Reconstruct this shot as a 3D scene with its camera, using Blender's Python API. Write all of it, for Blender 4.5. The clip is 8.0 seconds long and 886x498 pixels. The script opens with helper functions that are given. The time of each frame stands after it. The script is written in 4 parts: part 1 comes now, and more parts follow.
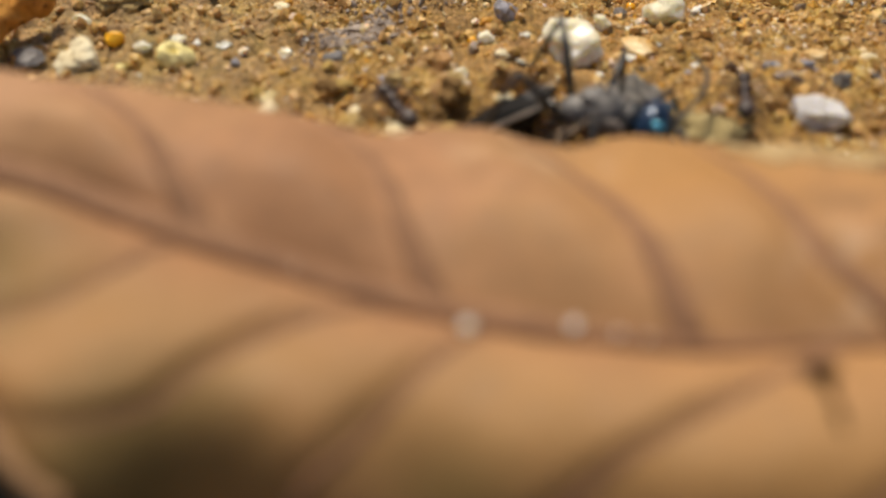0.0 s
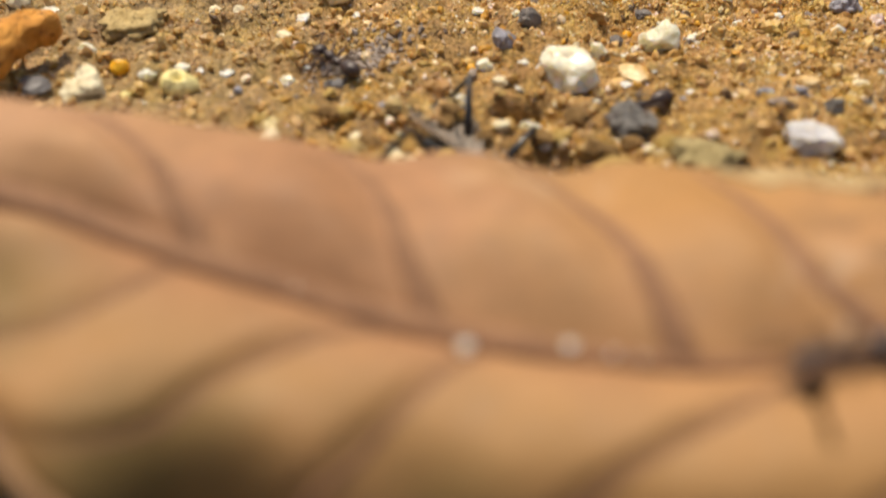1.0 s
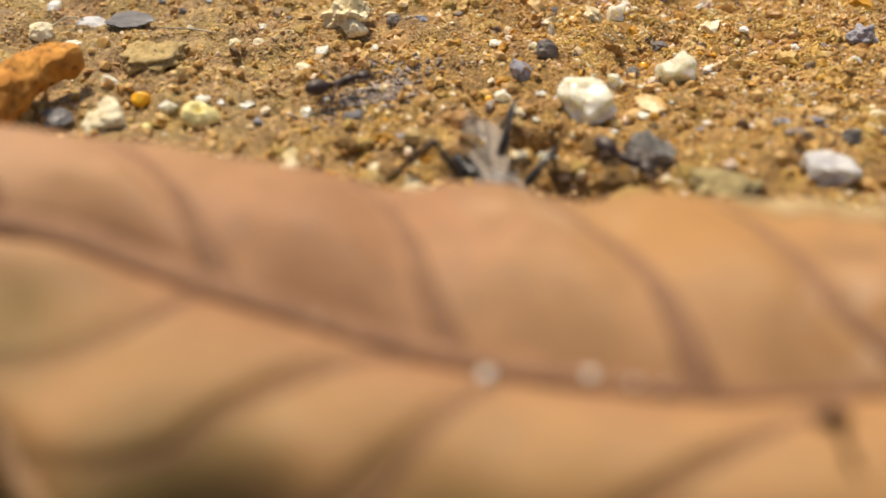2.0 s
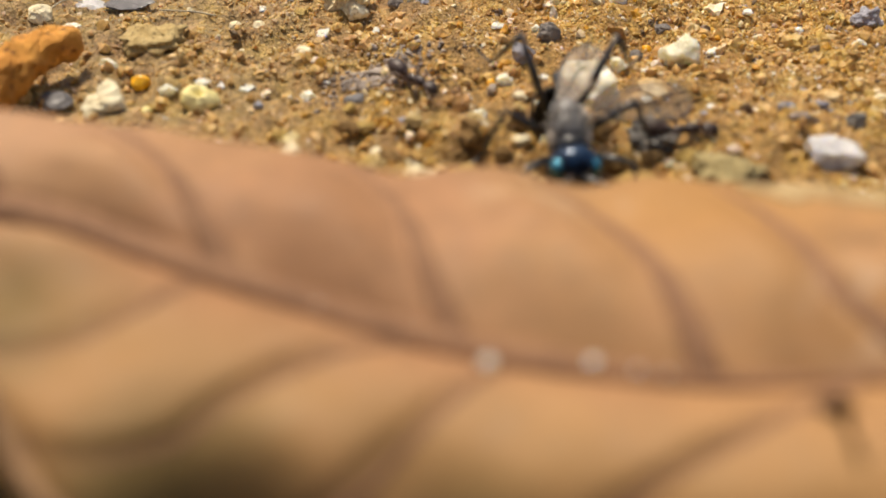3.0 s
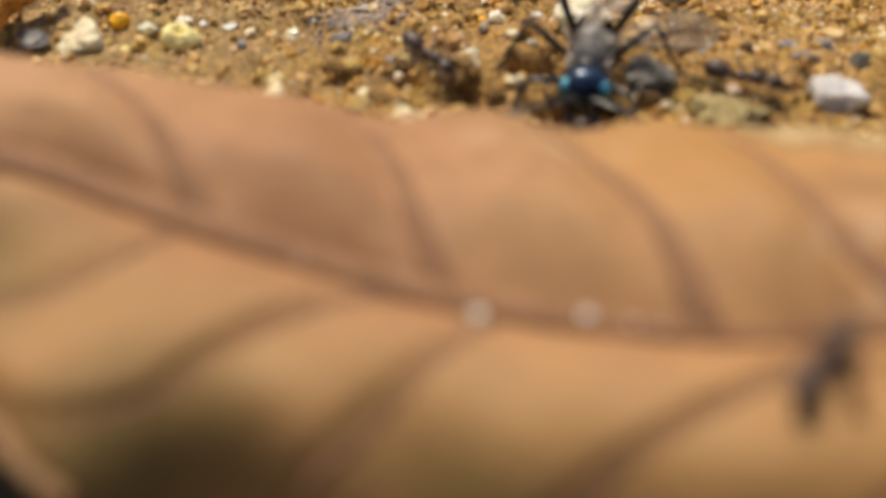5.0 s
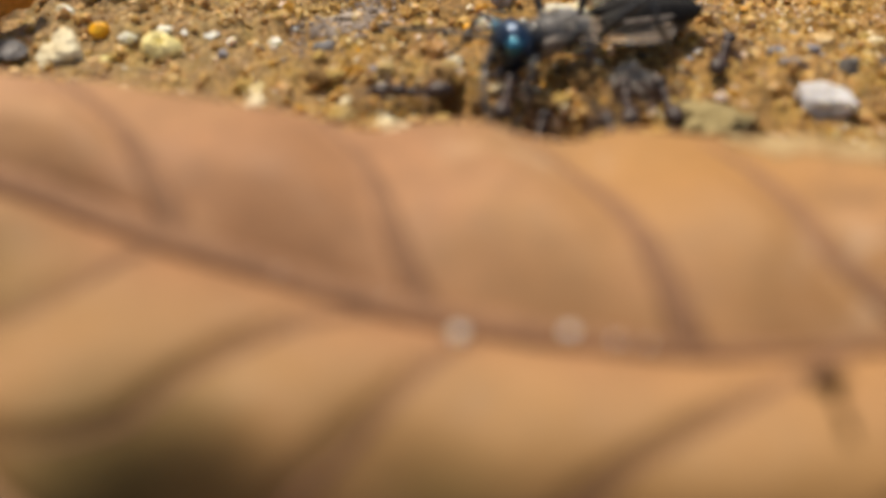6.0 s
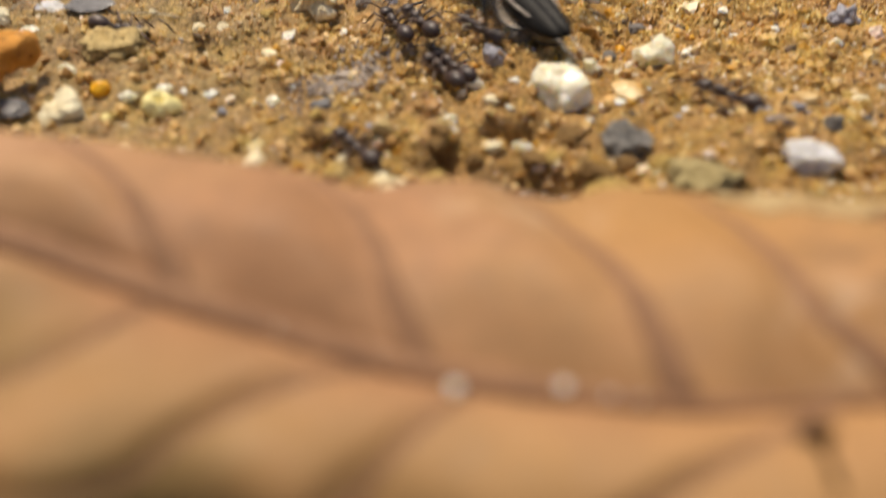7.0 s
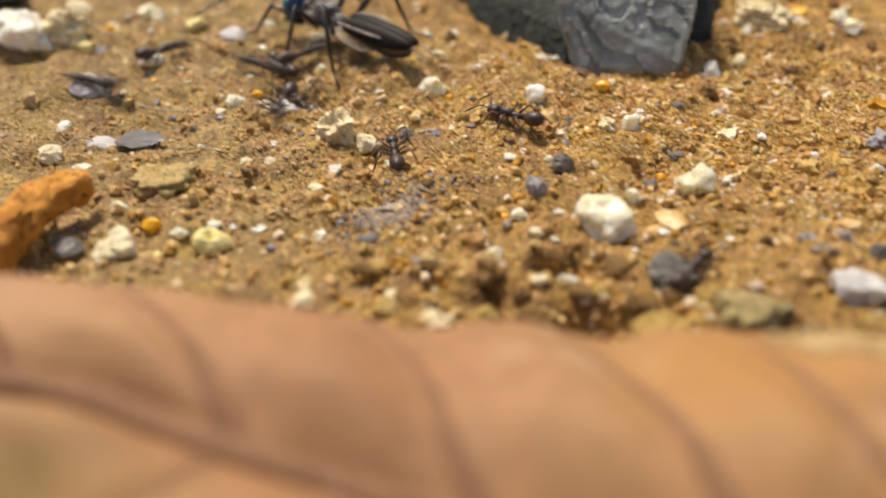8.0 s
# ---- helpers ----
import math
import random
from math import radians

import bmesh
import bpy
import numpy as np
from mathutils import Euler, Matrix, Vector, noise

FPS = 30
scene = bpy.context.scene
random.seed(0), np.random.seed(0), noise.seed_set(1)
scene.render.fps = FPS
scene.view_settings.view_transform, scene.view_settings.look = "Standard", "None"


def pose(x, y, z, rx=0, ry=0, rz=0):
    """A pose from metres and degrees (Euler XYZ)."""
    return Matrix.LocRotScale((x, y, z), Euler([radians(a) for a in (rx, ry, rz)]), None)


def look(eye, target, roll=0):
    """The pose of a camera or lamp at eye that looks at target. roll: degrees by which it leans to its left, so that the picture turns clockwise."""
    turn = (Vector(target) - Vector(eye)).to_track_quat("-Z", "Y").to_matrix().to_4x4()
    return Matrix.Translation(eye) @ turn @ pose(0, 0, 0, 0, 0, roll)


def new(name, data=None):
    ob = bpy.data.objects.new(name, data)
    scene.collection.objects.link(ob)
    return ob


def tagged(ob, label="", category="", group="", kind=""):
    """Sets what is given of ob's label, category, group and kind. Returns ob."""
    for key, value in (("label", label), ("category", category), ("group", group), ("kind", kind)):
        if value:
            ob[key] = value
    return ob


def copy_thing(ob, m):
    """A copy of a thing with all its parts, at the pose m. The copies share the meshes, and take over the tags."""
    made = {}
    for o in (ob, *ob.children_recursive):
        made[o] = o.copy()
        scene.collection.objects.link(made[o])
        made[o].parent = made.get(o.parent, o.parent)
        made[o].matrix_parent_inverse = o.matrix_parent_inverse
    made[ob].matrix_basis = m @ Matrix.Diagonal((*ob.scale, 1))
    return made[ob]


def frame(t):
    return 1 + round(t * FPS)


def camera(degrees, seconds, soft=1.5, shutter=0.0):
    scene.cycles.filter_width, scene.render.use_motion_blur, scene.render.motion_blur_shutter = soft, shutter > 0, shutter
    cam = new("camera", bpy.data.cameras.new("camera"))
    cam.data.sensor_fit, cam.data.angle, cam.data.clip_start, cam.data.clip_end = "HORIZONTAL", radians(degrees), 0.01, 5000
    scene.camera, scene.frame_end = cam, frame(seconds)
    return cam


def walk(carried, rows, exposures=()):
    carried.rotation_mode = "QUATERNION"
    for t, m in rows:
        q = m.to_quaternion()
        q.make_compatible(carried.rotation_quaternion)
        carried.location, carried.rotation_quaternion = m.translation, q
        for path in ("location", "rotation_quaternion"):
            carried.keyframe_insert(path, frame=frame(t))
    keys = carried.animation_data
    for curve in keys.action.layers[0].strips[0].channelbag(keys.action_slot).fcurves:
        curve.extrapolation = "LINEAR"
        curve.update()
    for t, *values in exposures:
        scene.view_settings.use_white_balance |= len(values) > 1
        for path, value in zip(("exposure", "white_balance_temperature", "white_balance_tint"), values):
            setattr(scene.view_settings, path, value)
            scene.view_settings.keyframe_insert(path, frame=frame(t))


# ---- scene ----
# All lengths below are written in millimetres and turned to metres by MM.
MM = 0.001

# ---------------------------------------------------------------- camera
PATH = [
    (0, 0.191, -96.152, 57.318, 0.441, -40.710, 0.654),
    (0.5, 0.334, -96.876, 57.881, 0.387, -40.942, 0.463),
    (1, 0.385, -97.462, 58.070, 0.317, -39.378, 0.480),
    (1.5, -0.077, -98.101, 58.381, -0.168, -37.769, 0.044),
    (1.7, 0.020, -98.069, 58.258, -0.398, -37.701, -0.027),
    (2.8, -0.111, -97.305, 58.002, -0.699, -38.418, -0.166),
    (3, -0.055, -97.302, 58.030, -0.651, -38.687, -0.118),
    (3.5, -0.330, -96.741, 57.398, -0.836, -40.255, -0.125),
    (4, -0.447, -95.593, 56.725, -0.423, -41.783, 0.049),
    (4.5, -0.114, -95.658, 56.642, -0.469, -42.648, 0.096),
    (5, 0.216, -94.600, 56.886, -0.233, -41.883, 0.075),
    (5.2, 0.545, -92.975, 57.051, -0.050, -41.970, 0.159),
    (6.3, 1.199, -93.035, 56.422, 0.044, -41.557, -0.248),
    (6.5, 1.041, -93.188, 56.845, 0.363, -41.284, 0.032),
    (7, 0.842, -93.969, 57.959, 0.598, -39.353, 0.117),
    (7.5, 0.701, -94.344, 59.632, -0.066, -35.828, -0.924),
    (8, -0.780, -92.526, 61.043, -1.104, -34.570, -1.618),
]
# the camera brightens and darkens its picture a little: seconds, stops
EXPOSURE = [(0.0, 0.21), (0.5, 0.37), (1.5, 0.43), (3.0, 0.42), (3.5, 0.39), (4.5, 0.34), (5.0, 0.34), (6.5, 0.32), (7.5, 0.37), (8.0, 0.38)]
cam = camera(41.86, 8.0, soft=1.5, shutter=0.7)
cam.data.dof.use_dof = True
cam.data.dof.focus_distance = 0.1235
cam.data.dof.aperture_fstop = 12.5


def heading(x, y, z, yaw, pitch, roll):
    """A camera pose: yaw to the right of +y, pitch upwards, roll to its left."""
    return pose(x * MM, y * MM, z * MM, 90 + pitch, 0, -yaw) @ pose(0, 0, 0, 0, 0, roll)


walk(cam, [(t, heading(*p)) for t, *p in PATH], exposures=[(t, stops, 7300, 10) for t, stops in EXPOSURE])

# ---------------------------------------------------------------- light
world = bpy.data.worlds.new("sky")
scene.world = world
world.use_nodes = True
sky = world.node_tree.nodes.new("ShaderNodeTexSky")
sky.sky_type = "NISHITA"
sky.sun_disc = False
sky.sun_elevation, sky.sun_rotation = radians(64), radians(-28)
sky.dust_density = 3.0
background = world.node_tree.nodes["Background"]
world.node_tree.links.new(sky.outputs[0], background.inputs[0])
background.inputs[1].default_value = 0.08
sun = new("sun", bpy.data.lights.new("sun", "SUN"))
sun.data.energy, sun.data.angle, sun.data.color = 3.3, radians(9), (1.0, 0.93, 0.82)
sun.matrix_world = look((-0.205, 0.385, 0.9), (0, 0, 0))


# ---------------------------------------------------------------- materials
class Nodes:
    """A small helper round one material's node tree."""

    def __init__(self, name):
        self.mat = bpy.data.materials.new(name)
        self.mat.use_nodes = True
        self.tree = self.mat.node_tree
        self.shader = self.tree.nodes["Principled BSDF"]

    def add(self, kind, **inputs):
        node = self.tree.nodes.new(kind)
        for key, value in inputs.items():
            self.put(node.inputs[key.replace("_", " ")], value)
        return node

    def put(self, socket, value):
        if isinstance(value, bpy.types.NodeSocket):
            self.tree.links.new(value, socket)
        elif isinstance(value, tuple) and len(value) == 3 and socket.type == "RGBA":
            socket.default_value = (*value, 1)
        else:
            socket.default_value = value

    def set(self, **inputs):
        for key, value in inputs.items():
            self.put(self.shader.inputs[key.replace("_", " ")], value)

    def place(self):
        return self.add("ShaderNodeTexCoord").outputs["Object"]

    def noise(self, per_mm, detail=4.0, rough=0.6, vector=None):
        """Noise with that many lumps in a millimetre."""
        return self.add("ShaderNodeTexNoise", Vector=vector or self.place(), Scale=per_mm * 1000.0, Detail=detail, Roughness=rough).outputs["Fac"]

    def ramp(self, fac, stops, constant=False):
        node = self.add("ShaderNodeValToRGB", Fac=fac)
        if constant:
            node.color_ramp.interpolation = "CONSTANT"
        while len(node.color_ramp.elements) < len(stops):
            node.color_ramp.elements.new(0.5)
        for e, (at, c) in zip(node.color_ramp.elements, stops):
            e.position = at
            e.color = (*c, 1) if isinstance(c, tuple) else (c, c, c, 1)
        return node.outputs["Color"]

    def mix(self, fac, a, b, how="MIX"):
        node = self.tree.nodes.new("ShaderNodeMix")
        node.data_type, node.blend_type = "RGBA", how
        self.put(node.inputs[0], fac)
        self.put(node.inputs[6], a)
        self.put(node.inputs[7], b)
        return node.outputs[2]

    def bump(self, height, mm, strength=1.0):
        self.set(Normal=self.add("ShaderNodeBump", Height=height, Strength=strength, Distance=mm * MM).outputs["Normal"])


def stone_material(name, dark, light, per_mm=0.6, rough=0.6, speck=None, bump=0.25, clear=0.0, coat=0.0, glow=0.0):
    n = Nodes(name)
    spread = n.ramp(n.noise(per_mm, 6, 0.65), [(0.32, dark), (0.66, light)])
    if speck:
        spread = n.mix(n.ramp(n.noise(per_mm * 3.2, 3, 0.5), [(0.60, 0.0), (0.68, 1.0)]), spread, speck)
    grain = n.noise(5.0, 3, 0.7)
    n.set(Base_Color=spread, Roughness=n.ramp(grain, [(0.3, rough - 0.15), (0.7, rough + 0.12)]))
    if clear:
        n.set(Transmission_Weight=clear, IOR=1.5)
    if glow:
        n.set(Subsurface_Weight=glow, Subsurface_Radius=(1.0, 0.88, 0.62), Subsurface_Scale=1.5 * MM)
    if coat:
        n.set(Coat_Weight=coat, Coat_Roughness=0.15)
    n.bump(n.noise(2.6, 5, 0.7), bump, 0.7)
    return n.mat


WHITE = stone_material("milky_quartz", (0.76, 0.68, 0.44), (0.96, 0.94, 0.88), 0.55, 0.25, None, 0.2, 0.05, 0.35, 0.8)
CHALK = stone_material("white_quartz", (0.86, 0.82, 0.72), (0.98, 0.98, 0.95), 0.5, 0.4, (0.78, 0.66, 0.46), 0.3, 0.0, 0.0, 0.7)
QUARTZ = stone_material("clear_quartz", (0.76, 0.69, 0.44), (0.95, 0.92, 0.79), 0.6, 0.25, None, 0.25, 0.1, 0.35, 0.85)
GRAY_QUARTZ = stone_material("gray_quartz", (0.44, 0.43, 0.44), (0.72, 0.71, 0.72), 0.5, 0.5, None, 0.3, 0.0, 0.0, 0.8)
CREAM = stone_material("cream_limestone", (0.76, 0.63, 0.38), (0.93, 0.86, 0.64), 0.55, 0.75, (0.50, 0.36, 0.16), 0.4)
YELLOW = stone_material("yellow_pebble", (0.70, 0.58, 0.20), (0.90, 0.80, 0.40), 0.35, 0.55, None, 0.12)
ORANGE = stone_material("orange_grain", (0.78, 0.34, 0.008), (0.94, 0.52, 0.02), 0.5, 0.35, None, 0.15, 0.0, 0.3)
BRICK = stone_material("brick_shard", (0.48, 0.18, 0.022), (0.80, 0.38, 0.075), 0.35, 0.85, (0.20, 0.07, 0.02), 0.5)
TAN = stone_material("tan_sandstone", (0.70, 0.54, 0.29), (0.95, 0.86, 0.60), 0.6, 0.8, (0.42, 0.28, 0.13), 0.5)
GRAY = stone_material("gray_pebble", (0.085, 0.080, 0.084), (0.190, 0.180, 0.184), 0.5, 0.5, None, 0.25, 0.0, 0.08)
BLUEGRAY = stone_material("bluish_pebble", (0.187, 0.196, 0.255), (0.425, 0.425, 0.493), 0.6, 0.35, None, 0.2, 0.15)
LILAC = stone_material("lilac_pebble", (0.230, 0.221, 0.264), (0.527, 0.518, 0.578), 0.9, 0.4, (0.102, 0.093, 0.093), 0.3, 0.1)
DARK = stone_material("dark_pebble", (0.090, 0.078, 0.072), (0.255, 0.217, 0.188), 0.8, 0.5, None, 0.3)
MURKY = stone_material("murky_gray_stone", (0.085, 0.078, 0.072), (0.25, 0.235, 0.22), 0.9, 0.5, (0.36, 0.30, 0.22), 0.5)
SLATE = stone_material("dark_slate", (0.15, 0.18, 0.19), (0.38, 0.42, 0.43), 0.25, 0.33, (0.50, 0.53, 0.52), 0.5, 0.0, 0.3)
# for one wet black stone, and for slate flanks with shade coloured in
BLACK_AND_SHADED_SLATE = stone_material("wet_and_shaded_slate", (0.008, 0.011, 0.010), (0.040, 0.050, 0.046), 0.3, 0.8, (0.070, 0.080, 0.072), 0.6, 0.0, 0.0)
BROWN = stone_material("brown_clod", (0.151, 0.079, 0.021), (0.317, 0.184, 0.058), 0.6, 0.85, (0.053, 0.030, 0.012), 0.5)
CLOD = stone_material("sand_clod", (0.42, 0.285, 0.105), (0.62, 0.47, 0.22), 0.9, 0.9, (0.26, 0.17, 0.07), 0.6)
OLIVE = stone_material("mossy_clod", (0.30, 0.225, 0.09), (0.52, 0.41, 0.20), 1.1, 0.9, (0.15, 0.115, 0.04), 0.8)
OCHRE = stone_material("ochre_clod", (0.38, 0.23, 0.045), (0.56, 0.40, 0.13), 0.6, 0.7, (0.24, 0.135, 0.03), 0.4)
AMBER = stone_material("amber_pebble", (0.58, 0.30, 0.045), (0.84, 0.68, 0.40), 0.22, 0.3, None, 0.15, 0.0, 0.3)


def silty(n):
    """How silty the ground is at a place: one broad silty patch with a ragged outline."""
    away = n.add("ShaderNodeVectorMath", Vector=n.place())
    away.operation = "DISTANCE"
    away.inputs[1].default_value = (-70 * MM, 25 * MM, 0)
    lean = n.add("ShaderNodeMapRange", Value=away.outputs["Value"])
    lean.inputs["From Min"].default_value, lean.inputs["From Max"].default_value = 0.094, 0.034
    return n.ramp(n.mix(0.5, n.noise(0.11, 5, 0.65), lean.outputs[0]), [(0.36, 0.0), (0.62, 1.0)])


def grain_material(name, by_object):
    """Mixed sand grains: each one takes a colour of its own, duller where the ground is silty."""
    n = Nodes(name)
    if by_object:
        chance = n.add("ShaderNodeObjectInfo").outputs["Random"]
    else:
        chance = n.add("ShaderNodeNewGeometry").outputs["Random Per Island"]
    colour = n.ramp(chance, [
        (0.00, (0.39, 0.213, 0.0645)), (0.14, (0.47, 0.276, 0.0811)), (0.32, (0.54, 0.336, 0.109)),
        (0.50, (0.59, 0.388, 0.146)), (0.64, (0.43, 0.241, 0.0645)), (0.72, (0.64, 0.44, 0.187)),
        (0.80, (0.55, 0.283, 0.0312)), (0.845, (0.23, 0.124, 0.0416)), (0.865, (0.68, 0.534, 0.333)),
        (0.915, (0.12, 0.0757, 0.0458)), (0.93, (0.78, 0.653, 0.52)), (0.985, (0.3, 0.241, 0.213)),
    ], True)
    dull = n.mix(0.5, colour, (0.47, 0.315, 0.145))
    colour = n.mix(silty(n), colour, dull)
    mottled = n.mix(0.5, colour, n.ramp(n.noise(3.0, 4, 0.6), [(0.3, 0.45), (0.7, 1.35)]), "MULTIPLY")
    mottled = n.mix(0.6, mottled, n.ramp(n.noise(0.2, 4, 0.6), [(0.36, (1.06, 1.12, 0.80)), (0.5, (1.0, 1.0, 1.0)), (0.64, (0.95, 0.87, 1.05))]), "MULTIPLY")
    mottled = n.mix(0.7, mottled, n.ramp(n.noise(0.32, 5, 0.7), [(0.33, 0.76), (0.66, 1.26)]), "MULTIPLY")
    n.set(Base_Color=mottled, Roughness=n.ramp(n.noise(2.0, 2, 0.5), [(0.35, 0.32), (0.65, 0.75)]), Specular_IOR_Level=0.4, Subsurface_Weight=0.35, Subsurface_Radius=(1.0, 0.7, 0.3), Subsurface_Scale=0.4 * MM)
    n.bump(n.noise(6.0, 3, 0.6), 0.08, 0.6)
    return n.mat


GRAINS = grain_material("sand_grains", False)
LONE_GRAIN = grain_material("sand_grain", True)


def ground_material():
    n = Nodes("damp_sand")
    fine = n.noise(1.6, 8, 0.8)
    colour = n.ramp(fine, [(0.30, (0.15, 0.0804, 0.025)), (0.43, (0.37, 0.201, 0.0603)), (0.57, (0.53, 0.312, 0.0978)), (0.72, (0.7, 0.464, 0.187))])
    silt = n.ramp(n.noise(0.5, 6, 0.6), [(0.3, (0.28, 0.172, 0.066)), (0.7, (0.54, 0.37, 0.165))])
    colour = n.mix(silty(n), colour, silt)
    cells = n.add("ShaderNodeTexVoronoi", Vector=n.place(), Scale=2100.0)
    small = n.add("ShaderNodeTexVoronoi", Vector=n.place(), Scale=4300.0)
    tone = n.add("ShaderNodeSeparateColor", Color=cells.outputs["Color"])
    tone_small = n.add("ShaderNodeSeparateColor", Color=small.outputs["Color"])
    colour = n.mix(0.6, colour, n.ramp(tone.outputs[0], [(0.0, 0.5), (0.5, 1.0), (1.0, 1.4)]), "MULTIPLY")
    colour = n.mix(0.6, colour, n.ramp(tone_small.outputs[1], [(0.0, 0.5), (0.5, 1.0), (1.0, 1.4)]), "MULTIPLY")
    colour = n.mix(0.7, colour, n.ramp(n.noise(0.32, 5, 0.7), [(0.33, 0.62), (0.66, 1.2)]), "MULTIPLY")
    colour = n.mix(0.6, colour, n.ramp(n.noise(0.2, 4, 0.6), [(0.36, (1.06, 1.12, 0.80)), (0.5, (1.0, 1.0, 1.0)), (0.64, (0.95, 0.87, 1.05))]), "MULTIPLY")
    n.set(Base_Color=colour, Roughness=n.ramp(tone.outputs[2], [(0.0, 0.25), (0.6, 0.75)]))
    height = n.mix(0.5, n.mix(0.5, cells.outputs["Distance"], small.outputs["Distance"]), n.noise(2.2, 8, 0.75))
    n.bump(height, 0.8, 1.0)
    return n.mat


GROUND = ground_material()


def leaf_material():
    n = Nodes("dry_leaf")
    broad = n.noise(0.045, 4, 0.55)
    colour = n.ramp(broad, [(0.30, (0.292, 0.142, 0.066)), (0.48, (0.335, 0.170, 0.083)), (0.62, (0.350, 0.189, 0.085)), (0.74, (0.312, 0.161, 0.056))])
    fine = n.noise(0.5, 6, 0.65)
    colour = n.mix(0.5, colour, n.ramp(fine, [(0.3, 0.78), (0.7, 1.15)]), "MULTIPLY")
    colour = n.mix(0.6, colour, n.ramp(n.noise(0.3, 5, 0.7), [(0.32, 0.80), (0.68, 1.18)]), "MULTIPLY")
    stain = n.ramp(n.noise(0.11, 5, 0.6), [(0.62, 0.0), (0.76, 0.15)])
    colour = n.mix(stain, colour, (0.172, 0.095, 0.034))
    pale = n.ramp(n.noise(0.16, 3, 0.5), [(0.62, 0.0), (0.74, 0.4)])
    colour = n.mix(pale, colour, (0.428, 0.261, 0.142))
    spot = n.add("ShaderNodeSeparateXYZ", Vector=n.place())
    base_end = n.add("ShaderNodeMapRange", Value=spot.outputs[0])
    base_end.inputs["From Min"].default_value, base_end.inputs["From Max"].default_value = 0.002, 0.045
    colour = n.mix(n.ramp(base_end.outputs[0], [(0.0, 0.0), (1.0, 0.7)]), colour, (0.355, 0.181, 0.051))
    # the near half, past the slanting midrib, is yellower
    slant = n.add("ShaderNodeMath")
    slant.operation = "MULTIPLY_ADD"
    n.put(slant.inputs[0], spot.outputs[0])
    slant.inputs[1].default_value = 0.33
    n.put(slant.inputs[2], spot.outputs[1])
    half = n.add("ShaderNodeMapRange", Value=slant.outputs[0])
    half.inputs["From Min"].default_value, half.inputs["From Max"].default_value = -0.0465, -0.054
    colour = n.mix(n.ramp(half.outputs[0], [(0.0, 0.0), (1.0, 0.7)]), colour, (0.300, 0.166, 0.058))
    # a honey-coloured patch, a paler tip and olive patches, with ragged outlines
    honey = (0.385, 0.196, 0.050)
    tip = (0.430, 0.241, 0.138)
    # olive of the leaf, darkened to paint shade into its sunken places
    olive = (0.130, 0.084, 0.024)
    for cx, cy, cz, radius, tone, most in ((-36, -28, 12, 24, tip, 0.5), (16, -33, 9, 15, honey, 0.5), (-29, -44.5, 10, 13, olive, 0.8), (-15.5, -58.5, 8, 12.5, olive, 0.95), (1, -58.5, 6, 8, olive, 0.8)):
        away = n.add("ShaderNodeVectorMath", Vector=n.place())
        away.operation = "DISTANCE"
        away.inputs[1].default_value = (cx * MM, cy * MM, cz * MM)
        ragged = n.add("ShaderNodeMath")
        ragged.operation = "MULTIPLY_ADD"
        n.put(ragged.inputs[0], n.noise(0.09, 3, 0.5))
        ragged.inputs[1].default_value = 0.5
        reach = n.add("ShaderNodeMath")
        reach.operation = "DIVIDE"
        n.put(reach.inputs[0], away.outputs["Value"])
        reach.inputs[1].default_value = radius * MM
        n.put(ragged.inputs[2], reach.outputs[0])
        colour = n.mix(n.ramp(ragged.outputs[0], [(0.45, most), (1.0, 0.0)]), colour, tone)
    for cx, cy, cz, radius, tone, grain, cut in ((26, -41, 11, 6, (0.170, 0.098, 0.050), 0.55, 0.52), (24.5, -45, 11, 5, (0.46, 0.31, 0.20), 0.35, 0.48), (7, -31, 10, 7, (0.44, 0.285, 0.17), 0.3, 0.52)):
        away = n.add("ShaderNodeVectorMath", Vector=n.place())
        away.operation = "DISTANCE"
        away.inputs[1].default_value = (cx * MM, cy * MM, cz * MM)
        near = n.add("ShaderNodeMapRange", Value=away.outputs["Value"])
        near.inputs["From Min"].default_value, near.inputs["From Max"].default_value = radius * MM, 0.3 * radius * MM
        spots = n.ramp(n.noise(grain, 4, 0.6), [(cut, 0.0), (cut + 0.08, 0.75)])
        colour = n.mix(n.mix(1.0, spots, near.outputs[0], "MULTIPLY"), colour, tone)
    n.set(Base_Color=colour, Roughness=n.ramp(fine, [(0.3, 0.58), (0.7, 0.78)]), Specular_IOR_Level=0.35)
    n.bump(n.noise(0.9, 6, 0.6), 0.25, 0.6)
    return n.mat


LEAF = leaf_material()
VEIN = stone_material("leaf_vein", (0.185, 0.090, 0.045), (0.275, 0.140, 0.070), 0.3, 0.8, None, 0.2)
RIM_TUBE = stone_material("rim_tube", (0.158, 0.079, 0.029), (0.274, 0.151, 0.065), 0.25, 0.6, (0.144, 0.072, 0.029), 0.2)
# near-black colour that stands for the shade under the dry leaf
HOLLOW_SHADE = stone_material("shade_sheet", (0.028, 0.021, 0.009), (0.075, 0.056, 0.025), 0.2, 0.6, None, 0.3)
FLUFF = stone_material("gray_ash", (0.32, 0.26, 0.215), (0.48, 0.41, 0.36), 0.6, 0.9, None, 0.3)
SCRAP = stone_material("pale_leaf_scrap", (0.34, 0.21, 0.085), (0.56, 0.41, 0.21), 0.25, 0.75, (0.31, 0.18, 0.07), 0.3)
FIBRE = stone_material("pale_fibre", (0.340, 0.289, 0.204), (0.527, 0.468, 0.357), 0.6, 0.6, None, 0.05)


